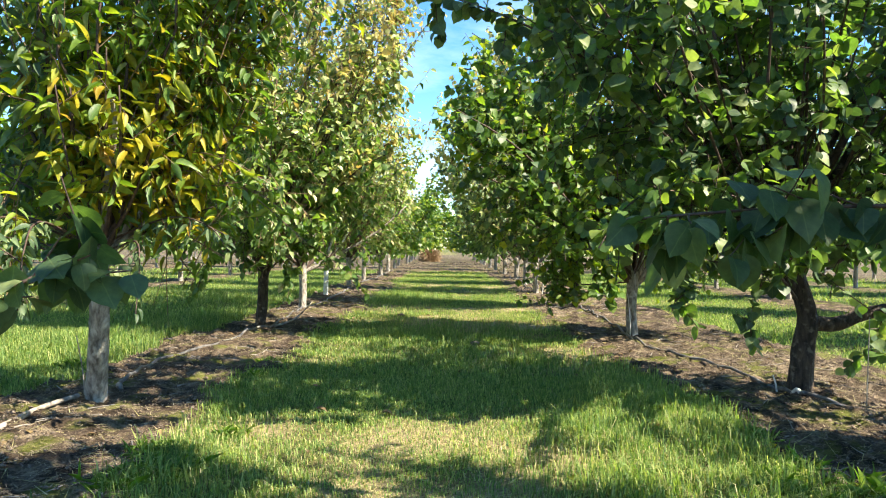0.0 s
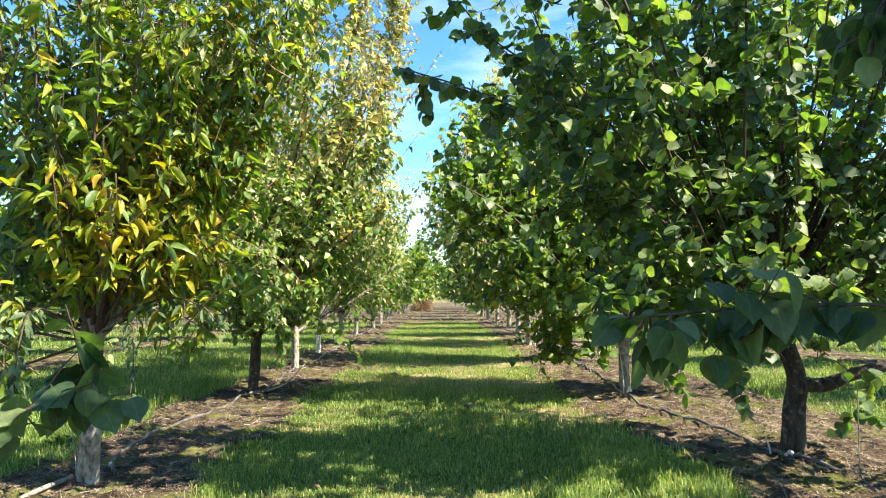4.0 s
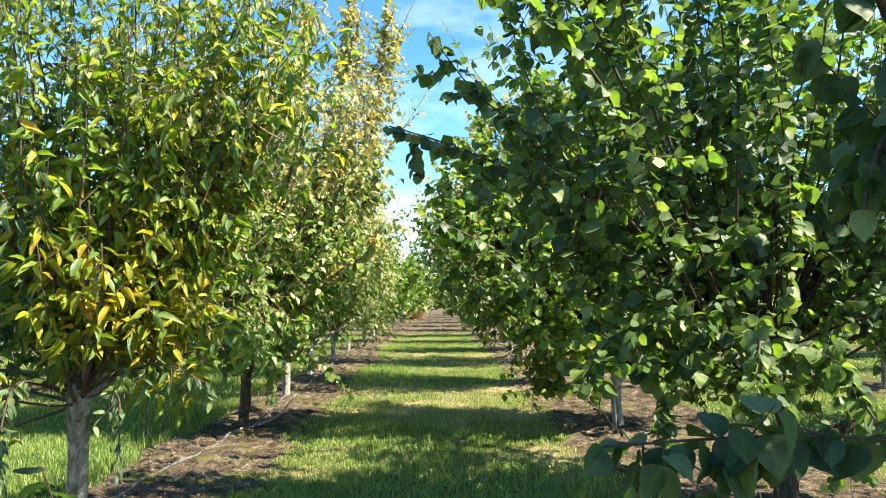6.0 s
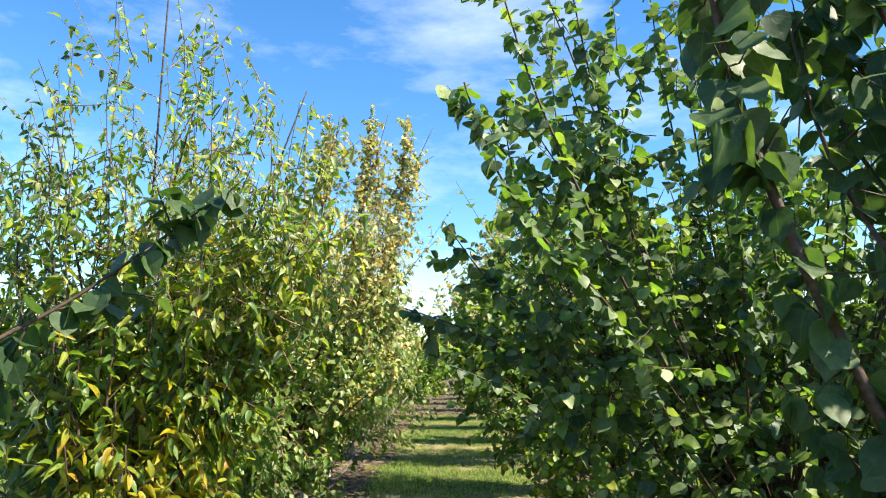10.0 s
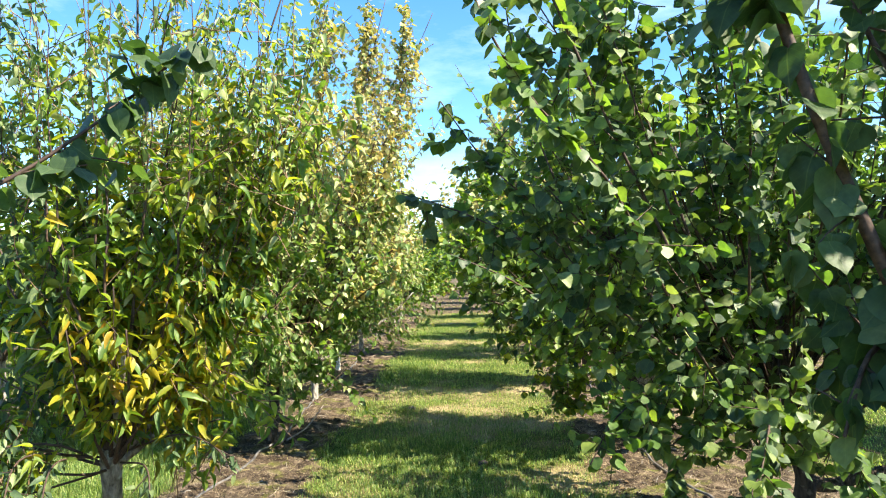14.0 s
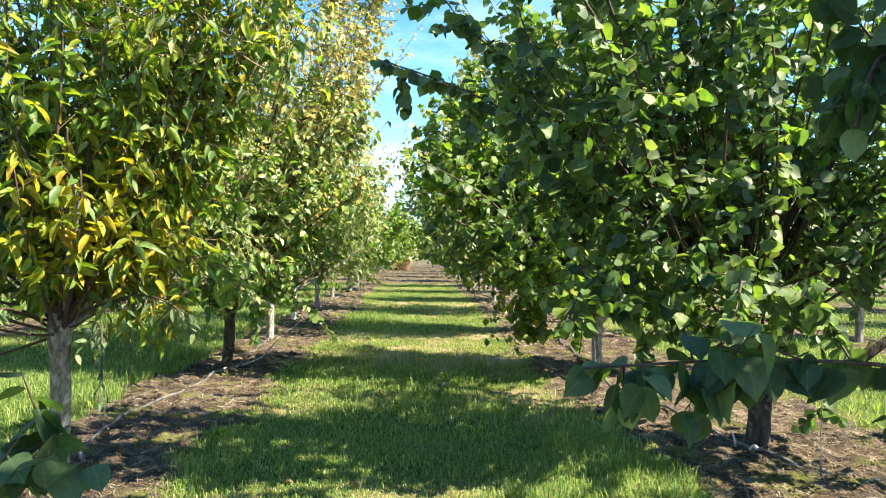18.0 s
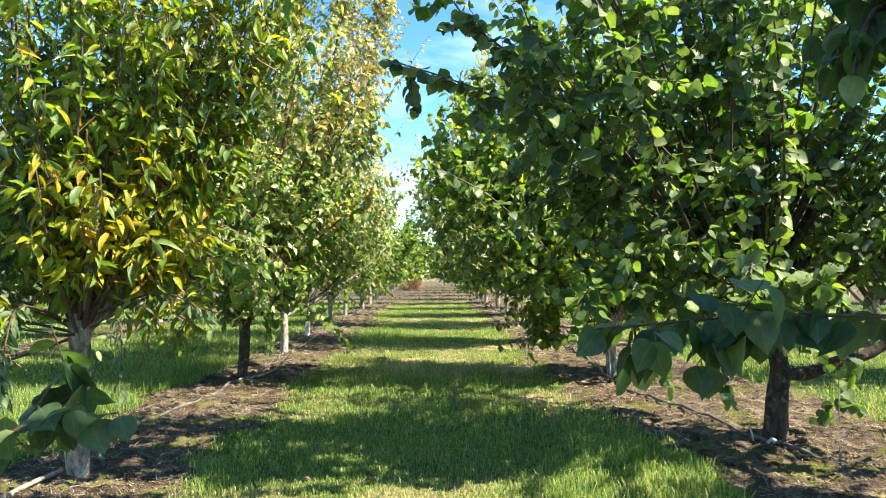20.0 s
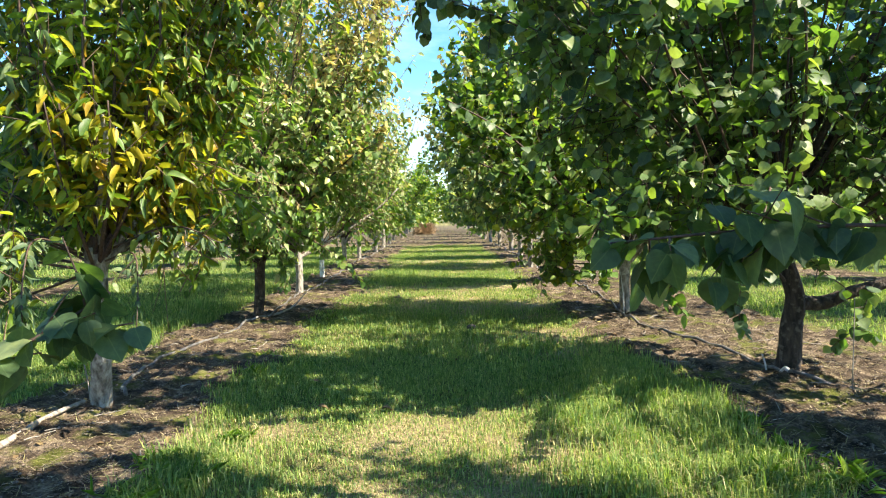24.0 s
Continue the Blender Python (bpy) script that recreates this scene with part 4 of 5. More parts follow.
RIGHT_BOUGHS_I = [
    ([(2.10, 4.50, 0.85), (1.90, 4.25, 0.80), (1.75, 4.15, 0.62), (1.72, 4.12, 0.45)], 0.006, 0.002, 0.084, 0.028, 0.25, 4),
    ([(2.70, 4.45, 0.62), (2.58, 4.35, 0.48), (2.48, 4.30, 0.30)], 0.005, 0.002, 0.084, 0.026, 0.15, 4),
]
RIGHT_MASSES = [
    ((0.80, 3.65, 2.02), (0.46, 0.35, 0.40), 400), ((0.80, 3.60, 2.75), (0.48, 0.35, 0.50), 420), ((0.80, 3.65, 3.50), (0.45, 0.40, 0.55), 300),
    ((1.45, 4.00, 1.60), (0.50, 0.35, 0.50), 560), ((1.45, 4.00, 2.60), (0.55, 0.35, 0.60), 560), ((1.50, 4.00, 3.60), (0.55, 0.40, 0.60), 260),
    ((2.15, 4.30, 1.60), (0.60, 0.35, 0.60), 650), ((2.35, 4.35, 2.70), (0.65, 0.35, 0.60), 480), ((2.40, 4.40, 3.80), (0.60, 0.40, 0.60), 160),
    ((1.25, 3.85, 1.12), (0.42, 0.35, 0.26), 380), ((1.80, 3.95, 1.00), (0.50, 0.35, 0.28), 420),
    # this line: crown masses out of view, added to cast shade
    ((3.15, 4.10, 1.70), (0.50, 0.50, 0.50), 420), ((2.80, 4.00, 1.25), (0.40, 0.40, 0.30), 320), ((3.35, 4.00, 2.60), (0.50, 0.50, 0.60), 420), ((3.40, 3.50, 1.60), (0.50, 0.40, 0.50), 340), ((3.20, 3.60, 3.20), (0.50, 0.50, 0.50), 400),
    ((2.70, 5.00, 1.70), (0.50, 0.35, 0.60), 450), ((2.60, 5.10, 3.00), (0.50, 0.40, 0.60), 400), ((3.10, 5.30, 3.10), (0.60, 0.50, 0.70), 520), ((2.60, 5.20, 2.20), (0.50, 0.40, 0.60), 420),
]
fruit_tree("apricot_tree", 2.24, 4.585, 4.8, 1.50, 0.92, 0.071, 12, dict(ROUND, bough=0.62, crook=[(0.015, 0.0, 0.26), (0.035, -0.01, 0.48), (-0.03, -0.01, 0.70)], taper=0.42, limb_el=(14, 52), size=0.082, shoot=1.5, up=1.0, skirt=1.1, floor=0.5, tint=tint_plain(0.38), sprig=(0.14, 0.40), bushy=0.6, thin_top=2.3, thin=0.45, reach=(-0.65, 0.60), open_side=(0.15, 0.6)), 2, BARK_DARK, "round-leaved fruit tree with a dark forked trunk", limbs=9, shoots=10, count=5000, squash=0.42, leaders=4, lean=(-0.12, 0.0), heroes=RIGHT_BOUGHS_A + RIGHT_BOUGHS_B + RIGHT_BOUGHS_C + RIGHT_BOUGHS_D + RIGHT_SUNSIDE_SHADE + RIGHT_BOUGHS_F + RIGHT_BOUGHS_G + RIGHT_BOUGHS_H + RIGHT_BOUGHS_I, fills=RIGHT_MASSES)
NEAR_LEFT_BOUGHS_A = [
    ([(-1.70, 0.60, 0.75), (-1.25, 1.25, 0.72), (-0.95, 1.52, 0.76), (-0.78, 1.64, 0.81), (-0.65, 1.73, 0.90)], 0.007, 0.003, 0.084, 0.022, 0.42, 9),
    ([(-1.70, 0.60, 1.10), (-1.30, 1.40, 1.75), (-0.92, 1.74, 2.08), (-0.78, 1.82, 2.20), (-0.60, 1.88, 2.36)], 0.008, 0.003, 0.086, 0.026, 0.45, 8),
]
fruit_tree("pear_tree", -1.75, 0.55, 4.2, 1.15, 0.75, 0.07, 17, dict(ROUND, fine=3, size=0.080, aspect=0.66, light=0.04, mats=[LEAF_SHADED, LEAF_DEEP]), 2, BARK_GREY, "round-leaved fruit tree with a grey trunk", limbs=6, shoots=10, count=5500, squash=0.4, heroes=NEAR_LEFT_BOUGHS_A)
LEFT_BOUGHS_A = [
    ([(-1.70, 3.85, 0.85), (-1.45, 3.60, 0.90), (-1.36, 3.45, 0.78), (-1.33, 3.35, 0.56)], 0.006, 0.002, 0.070, 0.030, 0.30, 3, 4),
    ([(-1.80, 3.85, 0.88), (-1.78, 3.40, 0.98), (-1.67, 3.10, 0.86), (-1.63, 3.00, 0.62)], 0.006, 0.002, 0.074, 0.020, 0.30, 7, 4),
    ([(-1.82, 3.85, 0.88), (-1.95, 3.45, 1.00), (-1.86, 3.15, 0.90), (-1.80, 3.02, 0.60)], 0.006, 0.002, 0.074, 0.022, 0.30, 6, 4),
    ([(-1.70, 3.85, 0.90), (-1.35, 3.75, 1.02), (-1.12, 3.65, 0.98), (-1.00, 3.60, 0.86)], 0.006, 0.002, 0.074, 0.026, 0.30, 4, 4),
]
LEFT_BOUGHS_B = [
    ([(-1.76, 3.86, 0.84), (-1.68, 3.72, 1.10), (-1.60, 3.60, 1.40), (-1.56, 3.52, 1.80)], 0.012, 0.004, 0.100, 0.030, 0.38, 5),
    ([(-1.74, 3.86, 0.84), (-1.55, 3.75, 1.08), (-1.42, 3.68, 1.35), (-1.33, 3.60, 1.72)], 0.012, 0.004, 0.100, 0.030, 0.38, 5),
    ([(-1.74, 3.86, 0.84), (-1.60, 3.65, 1.05), (-1.48, 3.50, 1.30), (-1.45, 3.42, 1.60)], 0.012, 0.004, 0.100, 0.030, 0.38, 5),
    ([(-1.74, 3.88, 0.84), (-1.50, 3.92, 1.10), (-1.30, 3.88, 1.40), (-1.18, 3.85, 1.75)], 0.012, 0.004, 0.100, 0.030, 0.25, 5),
]
LEFT_BOUGHS_C = [
    ([(-1.76, 3.84, 0.82), (-1.72, 3.62, 1.05), (-1.72, 3.48, 1.30), (-1.74, 3.42, 1.60)], 0.010, 0.003, 0.100, 0.030, 0.30, 5),
]
LEFT_STEMS = [([(-1.74, 3.87, 0.84), (-1.74 + (x + 1.72) * 0.42, 3.87 + (y - 3.87) * 0.55, 1.45), (-1.74 + (x + 1.72) * 0.80, 3.87 + (y - 3.87) * 0.90, 2.30), (x, y, z)], 0.016, 0.0016, 0.140, 0.066, 0.025) for x, y, z in (
    (-2.55, 3.75, 2.9), (-2.25, 3.50, 3.3), (-2.02, 3.55, 3.6), (-1.80, 3.45, 3.4), (-1.66, 3.62, 3.9), (-1.46, 3.42, 3.3), (-1.30, 3.55, 3.7), (-1.12, 3.70, 3.4), (-0.95, 3.60, 3.5), (-0.78, 3.85, 3.5), (-0.62, 3.95, 3.3), (-1.95, 3.95, 4.1), (-2.40, 4.00, 3.9), (-1.40, 4.05, 4.0))]
LEFT_MASSES = [
    ((-2.10, 3.80, 2.55), (0.50, 0.40, 0.40), 520, 0.55), ((-1.40, 3.80, 2.55), (0.45, 0.40, 0.45), 560, 0.55), ((-0.88, 3.90, 2.50), (0.38, 0.40, 0.50), 560, 0.55),
    ((-2.15, 3.90, 3.10), (0.55, 0.40, 0.40), 360, 0.50), ((-1.45, 3.90, 3.20), (0.45, 0.40, 0.45), 360, 0.50), ((-0.90, 3.95, 3.15), (0.38, 0.40, 0.40), 360, 0.50),
    ((-1.60, 3.90, 3.75), (0.70, 0.40, 0.35), 200, 0.50), ((-1.25, 3.85, 1.05), (0.34, 0.32, 0.20), 220, 0.80), ((-2.30, 3.90, 1.25), (0.45, 0.40, 0.30), 340, 0.80), ((-2.20, 4.50, 1.60), (0.50, 0.50, 0.50), 320, 0.80),
    ((-2.35, 3.40, 1.00), (0.36, 0.30, 0.20), 360, 0.75), ((-2.08, 3.50, 0.92), (0.25, 0.25, 0.15), 200, 0.75)]
fruit_tree("pear_tree", -1.87, 4.10, 4.8, 0.86, 0.80, 0.046, 14, LANCE, 2, BARK_GREY, "fruit tree with slender leaves turning yellow and a grey trunk", limbs=9, shoots=13, count=6500, leaders=0, lean=(0.11, -0.22), heroes=LEFT_BOUGHS_A + LEFT_BOUGHS_B + LEFT_BOUGHS_C, stems_at=LEFT_STEMS, fills=LEFT_MASSES + [((-2.50, 4.10, 0.86), (0.26, 0.25, 0.26), 170), ((-2.58, 4.05, 0.55), (0.12, 0.12, 0.25), 60)])

# the rows onward
LEFT_SECOND_BOUGHS_A = [
    ([(-1.80, 7.30, 0.75), (-1.25, 7.55, 1.35), (-0.85, 7.80, 1.85), (-0.42, 8.00, 2.18)], 0.016, 0.004, 0.088, 0.020, 0.30, 14),
    ([(-1.80, 7.25, 0.75), (-1.20, 6.90, 1.25), (-0.80, 6.70, 1.60), (-0.50, 6.60, 1.75)], 0.016, 0.004, 0.088, 0.020, 0.30, 14),
    ([(-1.80, 7.20, 0.80), (-1.40, 6.90, 0.92), (-1.00, 6.70, 0.74), (-0.68, 6.60, 0.46)], 0.010, 0.003, 0.080, 0.022, 0.25, 9, 0),
    ([(-1.85, 7.25, 0.75), (-1.62, 6.98, 0.82), (-1.47, 6.82, 0.64), (-1.42, 6.76, 0.42)], 0.010, 0.003, 0.080, 0.020, 0.20, 10, 0),
]
LEFT_SECOND_BOUGHS_B = [
    ([(-1.85, 7.25, 0.75), (-2.10, 6.98, 0.84), (-2.25, 6.82, 0.66), (-2.30, 6.75, 0.46)], 0.010, 0.003, 0.080, 0.020, 0.20, 10, 0),
    ([(-1.85, 7.25, 0.80), (-1.90, 6.95, 0.95), (-1.88, 6.80, 0.85), (-1.86, 6.72, 0.62)], 0.010, 0.003, 0.080, 0.020, 0.20, 10, 0),
    ([(-1.60, 7.30, 1.20), (-1.45, 7.35, 2.40), (-1.33, 7.45, 3.60), (-1.27, 7.50, 4.75)], 0.013, 0.003, 0.058, 0.013, 0.35, 52),
    ([(-1.50, 7.30, 1.20), (-1.10, 7.40, 2.40), (-0.90, 7.45, 3.60), (-0.80, 7.50, 4.85)], 0.013, 0.003, 0.058, 0.013, 0.35, 52),
]
LEFT_SECOND_BOUGHS_C = [
    ([(-1.80, 7.25, 0.90), (-1.30, 7.15, 2.00), (-0.92, 7.10, 2.78), (-0.60, 7.05, 2.62), (-0.36, 7.00, 2.40)], 0.012, 0.003, 0.084, 0.022, 0.45, 8, 0),
    ([(-1.40, 7.30, 1.20), (-0.80, 7.40, 2.30), (-0.52, 7.45, 3.40), (-0.40, 7.50, 4.70)], 0.013, 0.003, 0.058, 0.013, 0.35, 52),
]
LEFT_SECOND_MASSES = [
    ((-1.85, 6.85, 0.95), (0.60, 0.40, 0.28), 450), ((-1.30, 6.90, 1.10), (0.50, 0.45, 0.35), 500), ((-0.95, 6.95, 1.75), (0.55, 0.50, 0.45), 700),
    ((-0.80, 7.05, 2.50), (0.50, 0.50, 0.50), 700), ((-1.60, 6.80, 1.90), (0.55, 0.45, 0.60), 800), ((-1.20, 6.95, 3.10), (0.60, 0.50, 0.60), 700),
    ((-1.24, 7.45, 4.10), (0.14, 0.14, 0.55), 480, 0.68), ((-0.78, 7.45, 4.05), (0.13, 0.13, 0.55), 480, 0.68), ((-0.38, 7.45, 3.95), (0.13, 0.13, 0.60), 480, 0.68), ((-0.62, 7.40, 3.20), (0.35, 0.35, 0.45), 520, 0.75),
]
fruit_tree("pear_tree", -1.85, 7.30, 5.3, 1.75, 0.58, 0.050, 21, dict(GOLDEN, thin_top=3.4, thin=0.30, shoot=1.8, floor=0.48, skirt=1.4), 1, BARK_DARK, "fruit tree with tall fading golden shoots and a black trunk", limbs=12, shoots=13, count=22000, lean=(0.03, 0), leaders=5, heroes=LEFT_SECOND_BOUGHS_A + LEFT_SECOND_BOUGHS_B + LEFT_SECOND_BOUGHS_C, fills=LEFT_SECOND_MASSES)
RIGHT_SECOND_BOUGHS_A = [
    ([(1.90, 7.30, 0.70), (1.20, 6.50, 1.25), (0.60, 5.85, 1.70), (0.06, 5.48, 1.95)], 0.016, 0.004, 0.090, 0.036, 0.30, 6),
    ([(1.90, 7.30, 0.70), (1.20, 6.90, 1.20), (0.60, 6.60, 1.45), (0.20, 6.50, 1.60)], 0.016, 0.004, 0.090, 0.030, 0.30, 8),
    ([(1.90, 7.36, 0.80), (1.20, 7.30, 1.50), (0.60, 7.30, 2.00), (0.15, 7.30, 2.35)], 0.016, 0.004, 0.092, 0.020, 0.30, 18),
    ([(1.90, 7.36, 0.80), (1.20, 7.40, 1.90), (0.78, 7.45, 2.60), (0.55, 7.50, 3.30)], 0.014, 0.004, 0.084, 0.020, 0.35, 26),
]
RIGHT_SECOND_BOUGHS_B = [
    ([(1.90, 7.36, 0.80), (1.05, 7.30, 1.70), (0.58, 7.30, 2.30), (0.34, 7.35, 2.90)], 0.014, 0.004, 0.084, 0.020, 0.35, 26),
    ([(1.90, 7.30, 0.90), (1.60, 7.00, 0.88), (1.50, 6.80, 0.70), (1.45, 6.70, 0.48)], 0.010, 0.003, 0.088, 0.020, 0.20, 14),
    ([(1.90, 7.30, 0.90), (1.72, 6.95, 0.92), (1.60, 6.75, 0.70), (1.55, 6.65, 0.40)], 0.010, 0.003, 0.088, 0.020, 0.20, 14),
    ([(1.92, 7.30, 0.95), (2.05, 6.95, 0.95), (2.15, 6.75, 0.75), (2.20, 6.68, 0.52)], 0.010, 0.003, 0.088, 0.022, 0.20, 12),
]
RIGHT_SECOND_BOUGHS_C = [
    ([(1.90, 7.25, 0.70), (1.60, 6.60, 0.85), (1.45, 6.30, 0.95), (1.40, 6.10, 0.80)], 0.012, 0.003, 0.088, 0.022, 0.30, 10),
]
RIGHT_SECOND_MASSES = [
    ((0.42, 6.60, 1.95), (0.50, 0.50, 0.40), 750), ((1.10, 6.50, 1.35), (0.52, 0.50, 0.60), 850), ((0.65, 6.80, 2.45), (0.60, 0.50, 0.50), 800),
    ((1.60, 6.70, 1.90), (0.60, 0.50, 0.80), 900), ((1.30, 6.70, 3.00), (0.60, 0.50, 0.55), 800), ((1.15, 7.05, 0.62), (0.35, 0.30, 0.30), 420),
    ((2.20, 6.80, 1.60), (0.55, 0.50, 0.80), 800), ((2.90, 6.90, 1.50), (0.60, 0.50, 0.80), 800), ((2.30, 6.90, 2.90), (0.70, 0.50, 0.60), 800),
    ((3.30, 6.90, 2.60), (0.60, 0.50, 0.70), 700),
]
fruit_tree("apricot_tree", 1.95, 7.36, 4.2, 1.90, 0.58, 0.052, 22, dict(ROUND, floor=0.45, light=0.6, mats=[LEAF_DEEP, LEAF_MID, LEAF_LIME], tint=tint_bright, reach=(-0.95, 0.95)), 1, BARK_GREY, "spreading round-leaved fruit tree with low hanging twigs", limbs=12, shoots=16, count=12500, squash=0.42, heroes=RIGHT_SECOND_BOUGHS_A + RIGHT_SECOND_BOUGHS_B + RIGHT_SECOND_BOUGHS_C, fills=RIGHT_SECOND_MASSES)
fruit_tree("pear_tree", -1.91, 9.60, 5.0, 1.90, 0.60, 0.060, 23, GOLDEN, 1, BARK_GREY, "tall fruit tree with pointed golden shoots", limbs=10, shoots=15, count=15000, leaders=5)
TALL_PALE = dict(GOLDEN, floor=0.45, size=0.095, aspect=0.66, mats=[LEAF_DEEP, LEAF_GOLD, LEAF_FADED])
fruit_tree("pear_tree", 1.95, 10.50, 5.0, 1.95, 0.58, 0.050, 24, TALL_PALE, 1, BARK_DARK, "fruit tree, green below and fading in its tall shoots", limbs=10, shoots=14, count=14000, squash=0.60, leaders=6, fills=[
    ((1.15, 10.1, 1.35), (0.60, 0.60, 0.60), 900), ((0.45, 10.2, 2.05), (0.60, 0.50, 0.60), 800), ((0.55, 10.4, 3.00), (0.55, 0.50, 0.70), 900), ((1.10, 10.4, 3.80), (0.60, 0.50, 0.70), 850), ((1.90, 10.4, 4.00), (0.70, 0.50, 0.80), 850), ((1.70, 10.4, 2.90), (0.60, 0.50, 0.60), 800)])
fruit_tree("pear_tree", -2.04, 12.12, 4.6, 1.95, 0.60, 0.042, 25, dict(GOLDEN, size=0.11), 0, BARK_WHITE, "young fruit tree with a whitewashed trunk", limbs=8, shoots=13, count=9000, fills=[((-1.10, 12.0, 1.90), (0.50, 0.50, 0.70), 550)])
fruit_tree("pear_tree", 1.80, 13.73, 4.8, 1.90, 0.58, 0.050, 26, dict(TALL_PALE, size=0.12), 0, BARK_GREY, "fruit tree with a grey trunk and pale tall shoots", limbs=8, shoots=13, count=9000, squash=0.65, leaders=5, fills=[
    ((0.75, 13.4, 1.55), (0.75, 0.70, 0.55), 900), ((0.35, 13.6, 2.90), (0.70, 0.60, 0.90), 800), ((0.25, 13.5, 2.10), (0.50, 0.50, 0.55), 500)])

far_green = fruit_tree("apricot_tree", 1.95, 16.80, 3.9, 1.85, 0.55, 0.055, 31, dict(FARGREEN, floor=0.5), 0, BARK_GREY, "round-leaved fruit tree farther along the row", limbs=8, shoots=11, count=4600, squash=0.48)
far_gold = fruit_tree("pear_tree", -2.05, 14.90, 4.3, 1.75, 0.55, 0.05, 32, dict(FARGOLD, floor=0.5), 0, BARK_GREY, "fruit tree with fading leaves farther along the row", limbs=8, shoots=11, count=4600, squash=0.48)
far_mix = fruit_tree("pear_tree", -2.05, 17.60, 4.0, 1.80, 0.55, 0.05, 33, dict(FARGREEN, mats=[LEAF_MID, LEAF_LIME], size=0.13, floor=0.5), 0, BARK_GREY, "green fruit tree farther along the row", limbs=8, shoots=11, count=4600, squash=0.48)
rnd = random.Random(5)


def plant(kind, x, y, wide=1.0):
    s = rnd.uniform(0.90, 1.08)
    turn = rnd.choice((0, 180)) + rnd.uniform(-15, 15)
    copy_thing(kind, pose(x + rnd.uniform(-0.12, 0.12), y, 0.0, 0, 0, turn) @ Matrix.Diagonal((s * wide, s, s, 1)))


for y in (20.4, 23.4, 27.2, 31.0, 34.5, 38.0, 42.0, 46.0, 50.0):
    plant(rnd.choice((far_gold, far_mix, far_mix)), -2.00, y, 1.25)
for y in (20.0, 23.0, 26.4, 30.2, 34.0, 38.0, 42.0, 46.0, 50.0):
    plant(rnd.choice((far_green, far_green, far_mix)), 1.95, y, 1.25)
for x, y0, y1 in ((-6.0, 3.0, 34), (6.3, 3.4, 34), (-10.2, 8.5, 34), (10.4, 8.2, 34), (-14.4, 14, 40), (14.6, 14, 40)):
    y = y0
    while y < y1:
        plant(rnd.choice((far_gold, far_mix, far_green)), x, y)
        y += 3.2 + rnd.uniform(-0.15, 0.15)


# ---- grass ----
def blades(name, x0, x1, y0, y1, density, length, width, seed, near=True, keep=0.12, tuft=0.5, parch=1.0):
    rng = np.random.default_rng(seed)
    n = int((x1 - x0) * (y1 - y0) * density)
    x, y = rng.uniform(x0, x1, n), rng.uniform(y0, y1, n)
    s = soil_at(x, y)
    dry = dry_at(x, y) * parch
    thick = 0.95 - 0.62 * dry + 0.25 * value_noise(x, y, 3.4, 11) + 0.25 * value_noise(x, y, 11.0, 12)
    ok = rng.uniform(0, 1, n) < (1 - s) * np.clip(thick, keep, 1)
    x, y, dry = x[ok], y[ok], dry[ok]
    n = len(x)
    z = height_at(x, y) - 0.004
    straw = rng.uniform(0, 1, n) < np.clip(dry * 0.85 - 0.14, 0.06 * parch, 0.50)
    ln = length * rng.uniform(0.40, 1.25, n) * np.where(rng.uniform(0, 1, n) < 0.04, 1.6, 1.0) * (0.75 + tuft * np.clip(value_noise(x, y, 2.1, 13), -0.3, 1.0)) * np.where(straw, 0.75, 1.0) * (1.1 - 0.45 * dry)
    az, lean = rng.uniform(0, 6.283, n), rng.uniform(0.15, 1.25, n) + np.where(straw, 0.45, 0.0)
    d = np.stack([np.cos(az), np.sin(az), np.zeros(n)], 1)
    side = np.stack([-np.sin(az + rng.normal(0, 0.5, n)), np.cos(az), np.zeros(n)], 1) * (width * rng.uniform(0.7, 1.3, n))[:, None]
    p = np.stack([x, y, z], 1)
    up = np.array([0, 0, 1.0])
    mid = p + (up * 0.62 + d * (0.22 * lean)[:, None]) * ln[:, None]
    tip = p + (up * (1.0 - 0.42 * lean)[:, None] + d * (0.75 * lean)[:, None]) * ln[:, None]
    if near:
        v = np.stack([p - side, p + side, mid + side * 0.75, mid - side * 0.75, tip], 1).reshape(-1, 3)
        t = np.array([(0, 1, 2), (0, 2, 3), (3, 2, 4)])
        f = (t[None] + (np.arange(n) * 5)[:, None, None]).reshape(-1, 3)
    else:
        v = np.stack([p - side, p + side, tip], 1).reshape(-1, 3)
        f = np.arange(n * 3).reshape(-1, 3)
    return tagged(new(name, make_mesh(name, v, f, [GRASS, STRAW], np.repeat(straw.astype(int), 3 if near else 1))), "sunlit green and straw grass blades", "grass", kind="stuff")


blades("grass", -1.6, 1.6, 1.4, 5.0, 13500, 0.078, 0.0021, 41, tuft=0.75)
blades("grass", -1.6, 1.6, 5.0, 9.5, 6500, 0.080, 0.0026, 42)
blades("grass", -1.6, 1.6, 9.5, 25.2, 1900, 0.085, 0.0050, 43, False)
blades("grass", -4.6, -2.2, 2.4, 7.5, 6500, 0.095, 0.0026, 48, parch=0.25)
blades("grass", -5.8, -2.2, 7.5, 25.0, 1900, 0.11, 0.0048, 44, False)
blades("grass", -5.8, -4.6, 2.4, 7.5, 1900, 0.11, 0.0048, 49, False)
blades("grass", 3.0, 5.9, 2.5, 25.0, 1300, 0.10, 0.0050, 45, False)
blades("grass", -13.8, -6.4, 6.0, 25.0, 260, 0.12, 0.010, 46, False)
blades("grass", 7.0, 14.0, 6.0, 25.0, 260, 0.12, 0.010, 47, False)


# ---- things on the ground ----
def ground_z(x, y):
    return float(height_at(np.array([x]), np.array([y]))[0])


